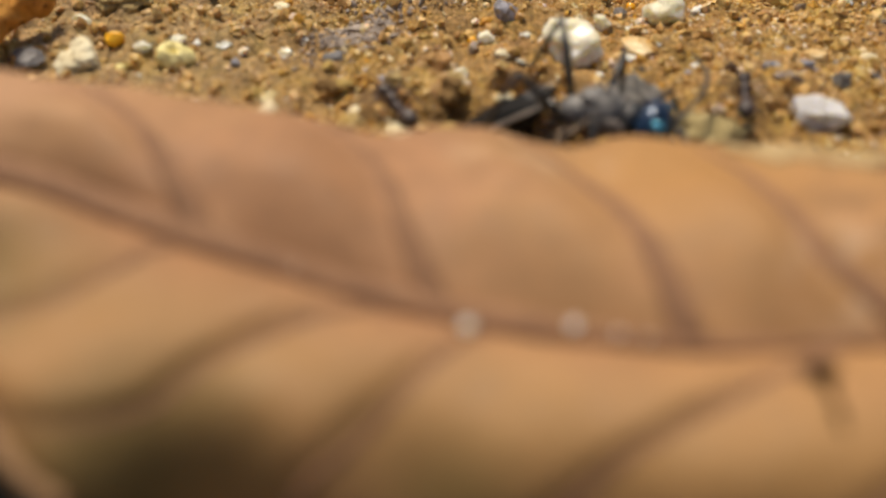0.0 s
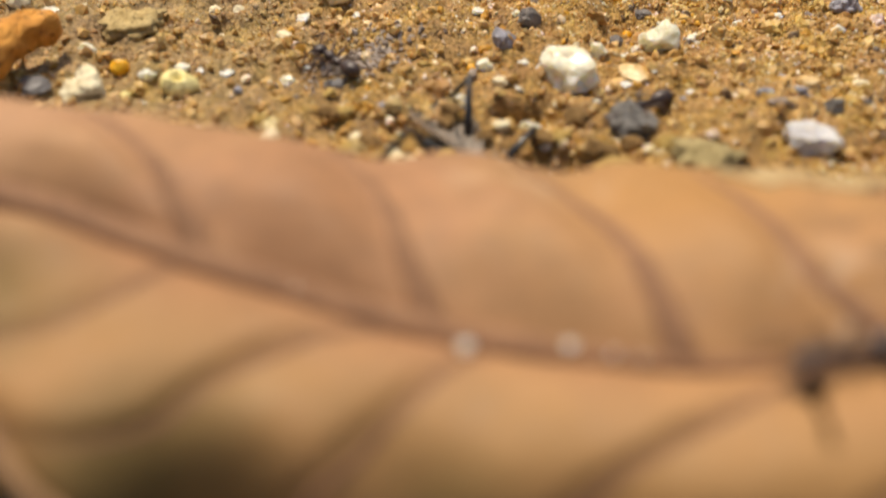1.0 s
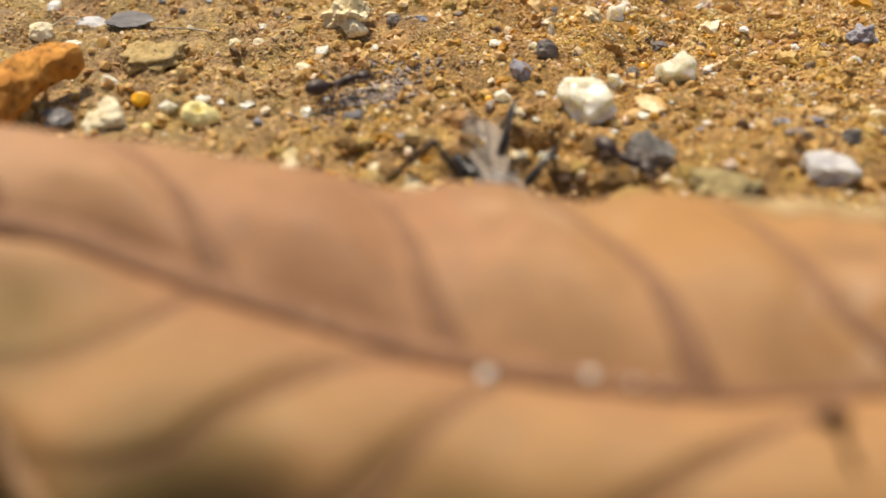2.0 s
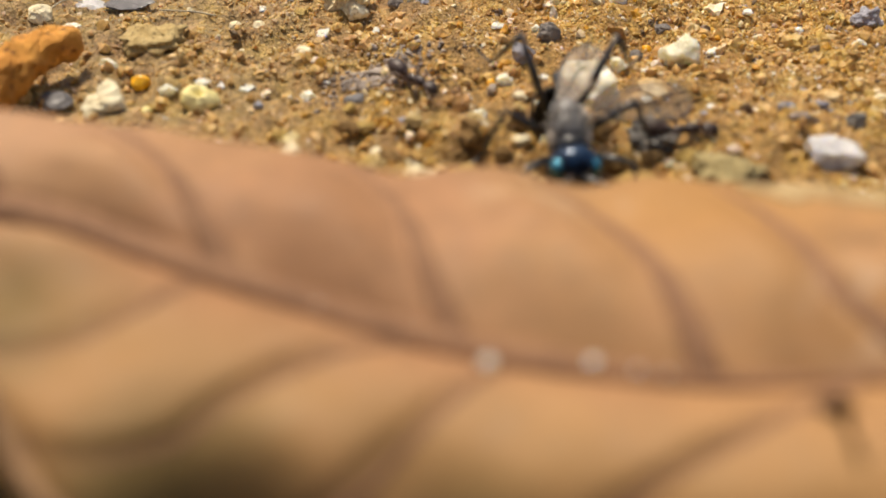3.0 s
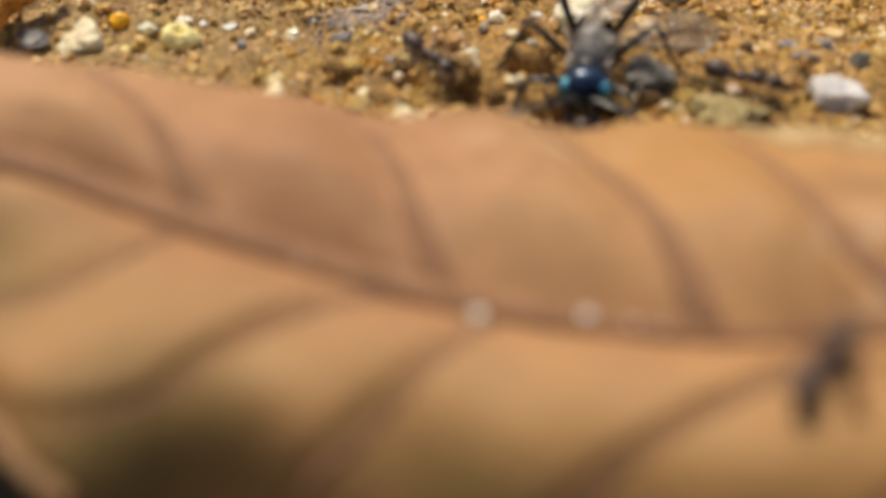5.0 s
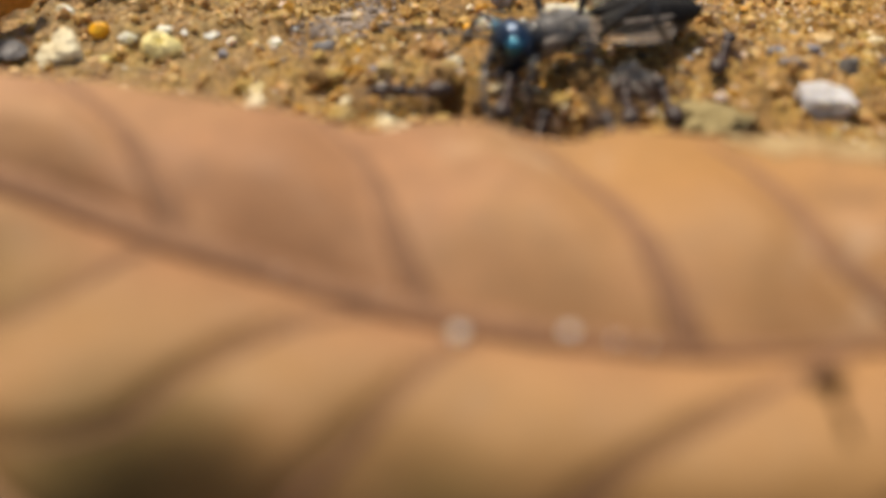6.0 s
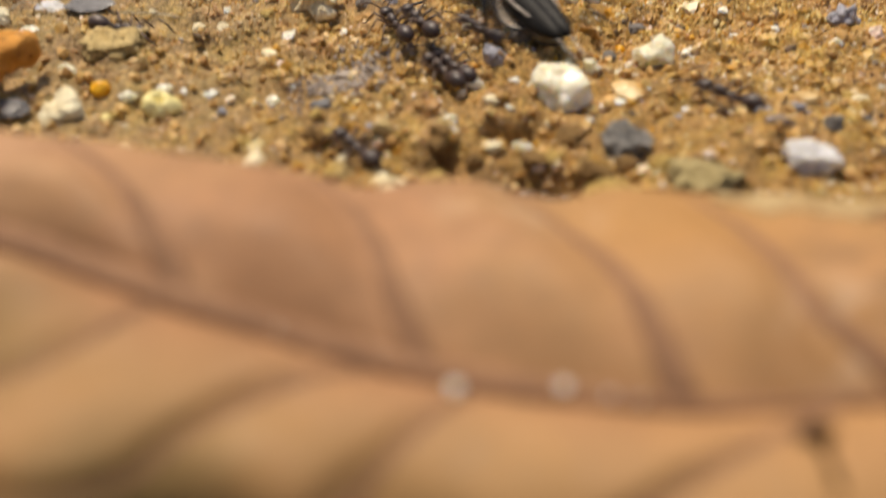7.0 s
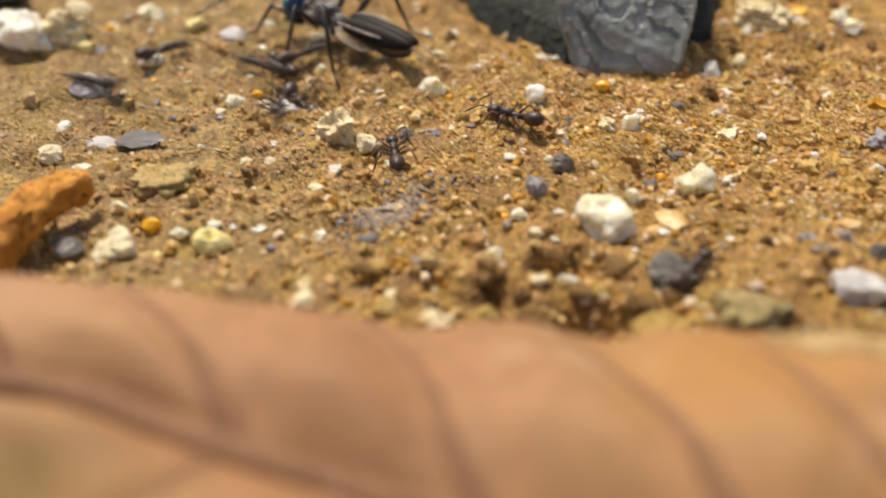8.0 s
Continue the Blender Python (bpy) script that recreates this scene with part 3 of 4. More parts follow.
    stone("stone", "lilac gray glinting stone", LILAC, 6.7, 5.7, 2.48, 2.25, 133, 12, 0.2)
    stone("stone", "small angular white quartz chip", WHITE, 4.8, 1.2, 1.42, 1.35, 134, 9, 0.07)
    stone("pebble", "small dark brown pebble", DARK, 9.5, 9.4, 2.54, 2.41, 135, 16, 0.15)
    stone("stone", "large angular milky white quartz", WHITE, 12.7, -1.1, 5.4, 5.0, 907, 11, 0.07)
    stone("stone", "angular translucent pale quartz", QUARTZ, 16.2, 3.3, 1.88, 1.79, 137, 10, 0.08)
    stone("pebble", "tan and orange rounded pebble", AMBER, 19.3, 0.2, 3.89, 1.94, 138, 30, 0.1)
    stone("stone", "angular translucent pale quartz", QUARTZ, 22.7, 5.8, 3.6, 3.42, 139, 10, 0.08)
    stone("stone", "small angular white quartz chip", CHALK, 8.0, 24.9, 2.9, 2.6, 140, 9, 0.07)
    stone("stone", "small angular white quartz chip", WHITE, 17.8, 18.0, 2.32, 2.20, 141, 9, 0.07)
    stone("stone", "rough tan sandstone crumb", TAN, 15.1, 17.4, 2.19, 1.95, 142, 20, 0.4)
    stone("stone", "angular translucent pale quartz", QUARTZ, -3.5, 29.1, 3.16, 2.37, 143, 10, 0.08)
    stone("pebble", "small bright orange rounded pebble", ORANGE, -1.9, 27.8, 1.17, 1.11, 144, 60, 0.08)
    stone("pebble", "small bright orange rounded pebble", ORANGE, 15.7, 26.8, 2.2, 1.55, 145, 60, 0.08)
    stone("stone", "small angular white quartz chip", CHALK, 29.2, 32.8, 2.5, 2.3, 146, 9, 0.07)
    stone("stone", "rough tan sandstone crumb", TAN, 37.6, 45.5, 7.49, 4.76, 147, 20, 0.4)
    stone("pebble", "small bright orange rounded pebble", ORANGE, 43.8, 49.1, 2.94, 1.18, 148, 60, 0.08)
    stone("stone", "small angular white quartz chip", WHITE, 42.7, 46.0, 1.88, 1.44, 149, 9, 0.07)
    stone("stone", "small angular white quartz chip", WHITE, 47.9, 46.0, 2.6, 2.47, 150, 9, 0.07)
    stone("stone", "small angular white quartz chip", WHITE, 49.4, 43.5, 2.42, 2.13, 151, 9, 0.07)
    stone("clod", "dark brown clod of damp soil", BROWN, 32.2, 40.0, 3.49, 1.96, 152, 26, 0.3)
    stone("pebble", "small cream limestone pebble", CREAM, 33.3, 36.0, 2.05, 1.77, 153, 16, 0.12)
    stone("stone", "small angular white quartz chip", WHITE, 36.3, 35.2, 1.09, 1.04, 154, 9, 0.07)
    stone("stone", "small angular white quartz chip", WHITE, 41.0, 25.6, 1.15, 0.90, 155, 9, 0.07)
    stone("pebble", "smooth yellowish rounded pebble", YELLOW, 43.8, 24.5, 0.89, 0.85, 156, 60, 0.06)
    stone("stone", "murky gray rough stone half buried in sand", MURKY, 17.9, -8.8, 4.64, 3.33, 157, 20, 0.24)
    stone("stone", "boxy grayish translucent quartz", GRAY_QUARTZ, 33.6, -12.2, 4.7, 3.63, 158, 10, 0.08, turn=4)
    stone("stone", "murky gray rough stone half buried in sand", MURKY, 36.7, -6.9, 2.14, 1.73, 159, 20, 0.24)
    stone("clod", "olive tan mossy crumb at the leaf edge", OLIVE, 23.7, -15.2, 6.6, 2.3, 160, 40, 0.42)
    stone("clod", "ochre crumb of packed sand", OCHRE, 15.8, -16.1, 4.56, 2.28, 161, 22, 0.25)
    stone("stone", "small angular white quartz chip", WHITE, 31.3, 15.6, 1.08, 0.84, 162, 9, 0.07)
    stone("stone", "small angular white quartz chip", WHITE, 15.2, -4.9, 0.73, 0.69, 163, 9, 0.07)
    stone("stone", "small bluish gray chip", BLUEGRAY, 30.9, -4.9, 2.07, 1.35, 164, 9, 0.1)
    stone("stone", "lilac gray glinting stone", LILAC, 43.4, 12.9, 3.3, 2.83, 165, 12, 0.2)
    stone("pebble", "tan and orange rounded pebble", AMBER, 35.5, -2.1, 2.65, 1.59, 166, 30, 0.1)
    stone("pebble", "small dark brown pebble", DARK, 18.4, 7.4, 1.48, 1.25, 167, 16, 0.15)
    stone("pebble", "small dark brown pebble", DARK, 23.5, 23.2, 1.64, 1.01, 168, 16, 0.15)
    stone("pebble", "small bright orange rounded pebble", ORANGE, 20.0, 10.2, 1.04, 0.99, 169, 60, 0.08)
    stone("pebble", "small cream limestone pebble", CREAM, 6.0, -9.9, 1.7, 1.30, 170, 16, 0.12)
    stone("pebble", "small dark brown pebble", DARK, 21.8, 12.5, 1.88, 1.06, 171, 16, 0.15)
    stone("clod", "dark brown clod of damp soil", BROWN, 27.6, 26.4, 2.19, 2.08, 172, 26, 0.3)
    stone("clod", "ochre crumb of packed sand", OCHRE, -7.9, 25.7, 1.93, 1.55, 173, 22, 0.25)
    stone("pebble", "small dark brown pebble", DARK, -6.3, 17.0, 1.83, 1.46, 174, 16, 0.15)
    stone("pebble", "small cream limestone pebble", CREAM, -14.5, -13.3, 2.44, 1.46, 175, 16, 0.12)
    stone("clod", "ochre crumb of packed sand", OCHRE, -9.9, -4.2, 1.26, 1.05, 176, 22, 0.25)
    stone("pebble", "small cream limestone pebble", CREAM, -7.1, -9.6, 1.31, 0.90, 177, 16, 0.12)
    stone("pebble", "smooth gray wet pebble", GRAY, -9.5, -2.0, 2.13, 1.11, 178, 14, 0.1)
    stone("clod", "dark brown clod of damp soil", BROWN, 0.4, -10.5, 2.99, 2.49, 179, 26, 0.3)
    stone("clod", "dark brown clod of damp soil", BROWN, 4.3, -11.9, 1.97, 1.77, 180, 26, 0.3)
    stone("stone", "rough tan sandstone crumb", TAN, -3.0, -15.8, 2.86, 1.91, 181, 20, 0.4)
    stone("stone", "small angular white quartz chip", WHITE, 27.7, 21.8, 1.13, 0.88, 182, 9, 0.07)
    stone("stone", "wet black slate stone in the sand", BLACK_AND_SHADED_SLATE, -61.9, 55.8, 6.16, 3.85, 183, 12, 0.2)
    return shoved


shoved = build_stones()


def build_chips():
    """Small stray chips between the larger stones."""
    rnd = random.Random(31)
    kinds = (("stone", "tiny white quartz chip in the sand", WHITE, 8, 0.1), ("stone", "tiny clear quartz chip in the sand", QUARTZ, 8, 0.1),
             ("pebble", "tiny orange pebble in the sand", ORANGE, 40, 0.08), ("pebble", "tiny dark pebble in the sand", DARK, 14, 0.12),
             ("pebble", "tiny cream pebble in the sand", CREAM, 14, 0.15), ("stone", "tiny bluish gray chip in the sand", BLUEGRAY, 9, 0.1),
             ("pebble", "tiny ochre crumb of sand", OCHRE, 18, 0.2), ("pebble", "tiny gray pebble in the sand", GRAY, 14, 0.12),
             ("stone", "tiny amber chip in the sand", AMBER, 10, 0.1))
    for k in range(260):
        name, label, material, facets, rough = kinds[rnd.choice((0, 0, 1, 1, 1, 2, 3, 4, 4, 5, 6, 6, 6, 8, 8, 8))]
        w = 0.5 + 1.2 * rnd.random() ** 2.0
        stone(name, label, material, rnd.uniform(-46, 46), rnd.uniform(-13, 58), w, w * rnd.uniform(0.4, 0.85), 500 + k, facets, rough, rnd.uniform(0.5, 1.0), group="small chips in the sand")
    for k in range(34):
        x, y = rnd.gauss(4, 9), rnd.uniform(-15.5, -6)
        w = rnd.uniform(1.3, 3.0)
        name, label, material = rnd.choice((("clod", "damp brown crumb of soil by the leaf", BROWN), ("clod", "tan crumb of packed sand by the leaf", CLOD), ("clod", "ochre crumb of packed sand by the leaf", OCHRE)))
        if (x - 10.2) ** 2 + (y + 15) ** 2 > 16:
            stone(name, label, material, x, y, w, w * 0.75, 700 + k, 26, 0.25, group="crumbs by the leaf")


build_chips()


# ---------------------------------------------------------------- small fixed things
def build_brick_shard():
    """A bent shard, one end on the sand and the other held up over a hollow."""
    bm = bmesh.new()
    line = curve([(-36.8, 4.2, 2.8), (-39.3, 1.8, 3.4), (-41.6, -1.6, 3.2), (-43.6, -5.0, 1.8), (-46.5, -9.0, 0.2)], 8)
    tube(bm, line, [0.7, 1.2, 1.45, 1.6] + [1.7 + 0.04 * i for i in range(26)] + [2.4, 2.0, 1.2], 24)
    for v in bm.verts:
        q = v.co * 0.55
        v.co += Vector((noise.fractal(q, 1.0, 2.0, 4), noise.fractal(q + Vector((9, 0, 0)), 1.0, 2.0, 4), noise.fractal(q + Vector((0, 9, 0)), 1.0, 2.0, 4))) * 0.55
    ob = part("brick_shard", bm, BRICK, smooth=False)
    tagged(ob, "rough bent orange brick shard leaning on sand", "brick shard")


def hull_stone(points, seed, rough, layers=0.0, detail=6):
    """A rock with the outline of the points' hull, roughened and split along its beds."""
    hull = bmesh.new()
    for p in points:
        hull.verts.new(p)
    bmesh.ops.convex_hull(hull, input=hull.verts)
    hull.normal_update()
    middle = sum((Vector(p) for p in points), Vector()) / len(points)
    planes = []
    for f in hull.faces:
        n = f.normal.copy()
        far = n.dot(f.verts[0].co - middle)
        planes.append((n, far) if far > 0 else (-n, -far))
    hull.free()
    bm = bmesh.new()
    shift = Vector((seed * 3.1, seed * 1.7, seed * 0.9))
    for v in bmesh.ops.create_icosphere(bm, subdivisions=detail, radius=1.0)["verts"]:
        p = v.co.normalized()
        r = min(far / p.dot(n) for n, far in planes if p.dot(n) > 0.02)
        q = p * r
        bed = -q.y * 0.80 + q.z * 0.52 + 0.22 * q.x
        step = bed / 1.1 + 1.6 * noise.noise(q * 0.16 + shift)
        r *= 1 + rough * noise.fractal(q * 0.2 + shift, 1.0, 2.0, 6)
        r -= layers * (step - math.floor(step)) ** 2 + 0.3 * layers * noise.noise(q * 1.1 + shift)
        v.co = middle + p * r
    return bm


def build_slate_rock():
    rock = new("slate_rock")
    block = [(13.6, 32.3, -2), (24.9, 31.2, -2), (13.9, 32.2, 0.8), (24.9, 30.9, 1.0), (11.4, 34.6, 4.4), (25.6, 34.0, 4.4), (10.4, 36.0, 8.5), (27.5, 35.4, 8.5),
             (10, 39, 13), (29, 39, 13), (12, 52, 13), (29, 52, 12), (15, 55, -2), (27, 55, -2)]
    part("block", hull_stone(block, 3, 0.035, 0.55), SLATE, rock, smooth=False)
    # this slab's black includes the shade on the block's left flank
    slab = [(-1.5, 56, -2), (5.0, 42.0, -2), (12.0, 34.9, -2), (15, 35.4, -2), (-1, 57, 2.5), (6, 45, 3.2), (12.4, 37.4, 2.8), (16, 40, 4), (3, 62, 6), (16, 60, 7), (16, 60, -2)]
    part("slab", hull_stone(slab, 8, 0.05, 0.5), BLACK_AND_SHADED_SLATE, rock, "wet slanted slab with shade in its black", smooth=False)
    # added on the right to stand for the dark shade beside the block
    slab = [(25, 37, -2), (31.5, 41, -2), (34, 49, -2), (26, 39.5, 3.5), (30, 44, 3.5), (34, 56, 5), (25, 56, 6), (25, 56, -2)]
    part("slab", hull_stone(slab, 5, 0.05, 0.5, 5), BLACK_AND_SHADED_SLATE, rock, "wet slanted slab with shade in its black", smooth=False)
    tagged(rock, "dark blue-gray slate rock with glinting flakes", "rock")


def build_ash():
    """A smear of gray ash crumbs and a few thin flakes."""
    ob = new("ash_smear")
    rnd = random.Random(17)
    x, y = -7.4, 2.4
    base = ground_at(x, y)
    for k, (fx, fy, w, d, rz) in enumerate(((0.4, 1.2, 2.6, 1.2, 10), (-1.8, -1.4, 1.8, 1.0, -20), (3.0, -1.4, 2.2, 0.6, 15), (-0.6, 2.8, 1.6, 0.7, 35), (1.8, -0.2, 1.4, 0.5, -30))):
        bm = bmesh.new()
        stone_shape(bm, w, d, 0.4, 60 + k, 9, 0.3, 3)
        flake = part("flake", bm, FLUFF, ob)
        flake.matrix_local = pose(fx * MM, fy * MM, (ground_at(x + fx, y + fy) - base + 0.1) * MM, 3, -4, rz)
    bm = bmesh.new()
    for k in range(420):
        along = rnd.gauss(0, 1)
        fx, fy = 2.4 * along + rnd.gauss(0, 0.7), 1.5 * along + rnd.gauss(0, 2.1)
        size = rnd.uniform(0.12, 0.3)
        m = pose(fx, fy, ground_at(x + fx, y + fy) - base + 0.15, rnd.uniform(0, 360), rnd.uniform(0, 360), 0) @ Matrix.Diagonal((size * 1.3, size, size * 0.7, 1))
        bmesh.ops.create_icosphere(bm, subdivisions=1, radius=1.0, matrix=m)
    part("ash_dust", bm, FLUFF, ob, smooth=False)
    ob.matrix_world = pose(x * MM, y * MM, base * MM)
    tagged(ob, "thin smear of gray ash crumbs on sand", "ash")


def build_leaf_scrap():
    """A torn cream scrap of leaf along the dry leaf's edge."""
    bm = bmesh.new()
    rows = []
    for k in range(40):
        x = 20.5 + 14.0 * k / 39
        width = 0.20 * math.sin(math.pi * (k + 1) / 42) ** 0.8 + 0.13 * float(lumps(x, 0, 1.6, 31))
        row = []
        for q in range(6):
            px, py, pz = leaf_surface(x, 1.0 - width * (1 - q / 5))
            row.append(bm.verts.new((px, float(py) + 0.25 * (q == 5), float(pz) + 0.30 * min(1, q) + 0.06 + 0.3 * float(lumps(x, py, 3, 32)) * (q > 0) - 0.4 * (q == 5))))
        rows.append(row)
    for a, b in zip(rows, rows[1:]):
        for q in range(5):
            bm.faces.new((a[q], b[q], b[q + 1], a[q + 1]))
    ob = part("leaf_scrap", bm, SCRAP)
    thick = ob.modifiers.new("thickness", "SOLIDIFY")
    thick.thickness = 0.25 * MM
    tagged(ob, "torn cream scrap of dry leaf along the leaf edge", "leaf scrap")


def build_rim_tube():
    # a tube added along the blade's near edge to stand for its rim
    bm = bmesh.new()
    tube(bm, curve([(-29.5, -48.6, 10.9), (-26.8, -51.5, 10.5), (-25.3, -53.0, 9.6), (-24.0, -54.9, 8.6), (-21.8, -57.4, 8.1), (-19.2, -59.0, 7.2)], 6), [0.9] * 10 + [0.75] * 12 + [0.6] * 9, 10)
    tagged(part("rim_tube", bm, RIM_TUBE), "bent dry brown rim along the near leaf edge", "stalk")


def build_shade_sheet():
    """A dark sheet added under the dry leaf's near edge to stand for shade."""
    xs, ys = np.linspace(-46, 40, 90), np.linspace(-74, -44, 40)
    gx, gy = np.meshgrid(xs, ys)
    gz = ground_height(gx, gy) + 0.9 + 0.8 * lumps(gx, gy, 7, 21) + 0.4 * lumps(gx, gy, 2.5, 22)
    k = (np.arange(39)[:, None] * 90 + np.arange(89)).ravel()
    faces = np.stack([k, k + 1, k + 91, k + 90], -1)
    mid = np.stack([gx, gy], -1).reshape(-1, 2)[faces].mean(1)
    keep = ((mid[:, 0] + 3) / 42) ** 2 + ((mid[:, 1] + 60) / 14) ** 2 < 1 + 0.25 * lumps(mid[:, 0], mid[:, 1], 5, 2)
    ob = raw("shade_sheet", np.stack([gx, gy, gz], -1).reshape(-1, 3), faces[keep], HOLLOW_SHADE)
    thick = ob.modifiers.new("thickness", "SOLIDIFY")
    thick.thickness = 0.3 * MM
    tagged(ob, "dark sheet standing for shade under the dry leaf", "leaf")


def build_fibres():
    for pts in (((-31.5, 14.5), (-28, 15.6), (-25.6, 14.8)), ((-44, 16), (-42.6, 18.6), (-40.6, 19.2)), ((-42, 27), (-36, 25.6), (-31, 23.8))):
        bm = bmesh.new()
        line = curve([(x, y, ground_at(x, y) + 0.7) for x, y in pts], 6)
        tube(bm, line, 0.09, 6)
        tagged(part("plant_fibre", bm, FIBRE), "thin pale plant fibre curled on sand", "fibre", "fibres")


def build_leaf_grains():
    for k, (x, v, r) in enumerate(((2.0, -0.10, 0.5), (8.2, 0.0, 0.42), (-2.2, 0.0, 0.36), (10.8, -0.02, 0.25), (12.4, -0.03, 0.2), (-8.5, -0.02, 0.25))):
        bm = bmesh.new()
        stone_shape(bm, 2 * r, 2 * r, 1.6 * r, 90 + k, 10, 0.1, 2)
        ob = part("sand_grain", bm, WHITE)
        px, py, pz = leaf_surface(x, v)
        ob.matrix_world = pose(px * MM, py * MM, (float(pz) + 0.6 * r + (0.85 if abs(v) < 0.04 else 0.2)) * MM)
        tagged(ob, "white sand grain lying on the leaf", "sand grain", "grains on the leaf")


build_brick_shard()
build_slate_rock()
build_ash()
build_leaf_scrap()
build_rim_tube()
build_shade_sheet()
build_fibres()
build_leaf_grains()


# ---------------------------------------------------------------- insects
def leg_part(root, knee, foot, toe, thick, material, parent):
    """A leg as a mesh about its own hip."""
    bm = bmesh.new()
    r = Vector(root)
    pts = [Vector(p) - r for p in (root, knee, foot, toe)]
    mid = [pts[0].lerp(pts[1], 0.45) + Vector((0, 0, 0.05)), pts[1].lerp(pts[2], 0.5)]
    tube(bm, [pts[0], mid[0], pts[1]], [thick * 0.8, thick * 1.35, thick * 0.75], 8)
    tube(bm, [pts[1], mid[1], pts[2]], [thick * 0.75, thick * 0.85, thick * 0.55], 8)
    tube(bm, [pts[2], pts[2].lerp(pts[3], 0.5), pts[3]], [thick * 0.5, thick * 0.4, thick * 0.3], 6)
    ob = part("leg", bm, material, parent)
    ob.location = r * MM
    return ob


def build_insect():
    insect = new("insect")
    bm = bmesh.new()
    blob(bm, (4.6, 0, 3.4), (1.8, 2.45, 2.3))
    blob(bm, (5.4, 0, 2.7), (0.9, 1.5, 1.2))
    head = part("head", bm, BLUE_SHELL, insect, "steel blue rounded head")
    for s in (-1, 1):
        bm = bmesh.new()
        blob(bm, (5.1, s * 1.6, 4.25), (0.85, 0.62, 0.85), (s * 12, 0, 0))
        part("eye", bm, EYE, head)
        bm = bmesh.new()
        tube(bm, curve([(5.9, s * 1.1, 2.0), (6.7, s * 0.9, 1.5), (7.1, s * 0.2, 1.3)], 4), [0.42, 0.4, 0.4, 0.36, 0.3, 0.28, 0.22, 0.18, 0.08], 8)
        part("mandible", bm, BLACK_SHELL, head)
    bm = bmesh.new()
    blob(bm, (0.6, 0, 3.5), (1.9, 1.7, 1.7))
    blob(bm, (-1.6, 0, 2.9), (1.7, 1.3, 1.3))
    blob(bm, (-0.6, 0, 4.8), (1.1, 0.95, 0.5))
    part("thorax", bm, HAIRY, insect, "gray-haired black thorax")
    bm = bmesh.new()
    blob(bm, (2.7, 0, 3.5), (0.9, 1.75, 1.55))
    part("neck_shield", bm, BLACK_SHELL, insect, "glossy black neck shield")
    bm = bmesh.new()
    rnd = random.Random(4)
    for _ in range(170):
        n = Vector((rnd.gauss(0, 0.8), rnd.gauss(0, 1), abs(rnd.gauss(0, 1)))).normalized()
        foot = Vector((0.5 + 1.9 * n.x, 1.65 * n.y, 3.5 + 1.65 * n.z))
        tube(bm, [foot, foot + (n + Vector((-0.5, 0, 0.1))) * rnd.uniform(0.35, 0.75)], [0.05, 0.015], 4)
    part("hair", bm, PALE_HAIR, insect, "pale gray hair on the thorax")
    bm = bmesh.new()
    tube(bm, curve([(-3.4, 0, 2.9), (-4.8, 0, 2.7), (-6.2, 0, 2.7)], 4), [0.5] * 9, 10)
    part("waist", bm, BLACK_SHELL, insect)
    bm = bmesh.new()
    verts = blob(bm, (-9.6, 0, 2.7), (4.2, 1.9, 1.75), (0, -6, 0), (24, 40))
    for v in verts:
        s = 1 - 0.06 * (0.5 + 0.5 * math.cos((v.co.x + 13.8) / 8.4 * 2 * math.pi * 6)) ** 6
        v.co.y *= s
        v.co.z = 2.7 + (v.co.z - 2.7) * s
    for v in verts:
        v.co -= Vector((-3.4, 0, 2.9))
    abdomen = part("abdomen", bm, BLACK_SHELL, insect, "black ringed abdomen")
    abdomen.location = Vector((-3.4, 0, 2.9)) * MM
    wings = []
    for s in (-1, 1):
        bm = bmesh.new()
        top, low = [], []
        outline = curve([(0, 0.2, 0), (-3.4, 1.1, 0.15), (-6.6, 1.8, 0.1), (-9.2, 1.6, -0.1), (-10.4, 0.2, -0.2), (-9.0, -1.6, -0.1), (-5, -2.0, 0.1), (-2.2, -1.1, 0.1)], 4)
        for p in outline:
            top.append(bm.verts.new((p.x, s * p.y, p.z + 0.05)))
            low.append(bm.verts.new((p.x, s * p.y, p.z - 0.05)))
        bm.faces.new(top if s > 0 else list(reversed(top)))
        bm.faces.new(list(reversed(low)) if s > 0 else low)
        k = len(top)
        for i in range(k):
            bm.faces.new((top[i], low[i], low[(i + 1) % k], top[(i + 1) % k]))
        wing = part("wing", bm, WING, insect, "folded smoky brown wing", smooth=False)
        bm = bmesh.new()
        tube(bm, [p for p in (Vector((q.x, s * q.y, q.z + 0.05)) for q in outline[:17])], 0.11, 6)
        tube(bm, [(-1, 0, 0.1), (-6, s * 0.2, 0.2), (-11.4, s * 0.3, 0)], 0.07, 6)
        tube(bm, [(-4, s * 0.2, 0.18), (-8, -s * 0.5, 0.12), (-10.4, -s * 0.8, 0)], 0.06, 6)
        part("wing_vein", bm, BLACK_SHELL, wing)
        wing.matrix_local = pose(0.4 * MM, s * 1.1 * MM, 5.0 * MM, s * -20, -8, s * -12)
        wings.append(wing)
    hip = Vector((-3.4, 0, 2.9))
    for s in (-1, 1):
        bm = bmesh.new()
        blob(bm, (1.5, s * 1.45, 3.1), (1.3, 0.5, 1.05), (s * -14, 0, 0))
        part("collar", bm, COLLAR, insect, "pale gray collar plate")
        bm = bmesh.new()
        verts = blob(bm, (-8.9, s * 0.75, 3.6), (5.6, 1.4, 1.1), (0, -3, s * 2), (20, 30))
        for v in verts:
            v.co.z -= 0.35 * max(0, s * v.co.y - 0.7) ** 1.5
            v.co -= hip
        part("wing_cover", bm, COVER, abdomen, "black folded wing cover")
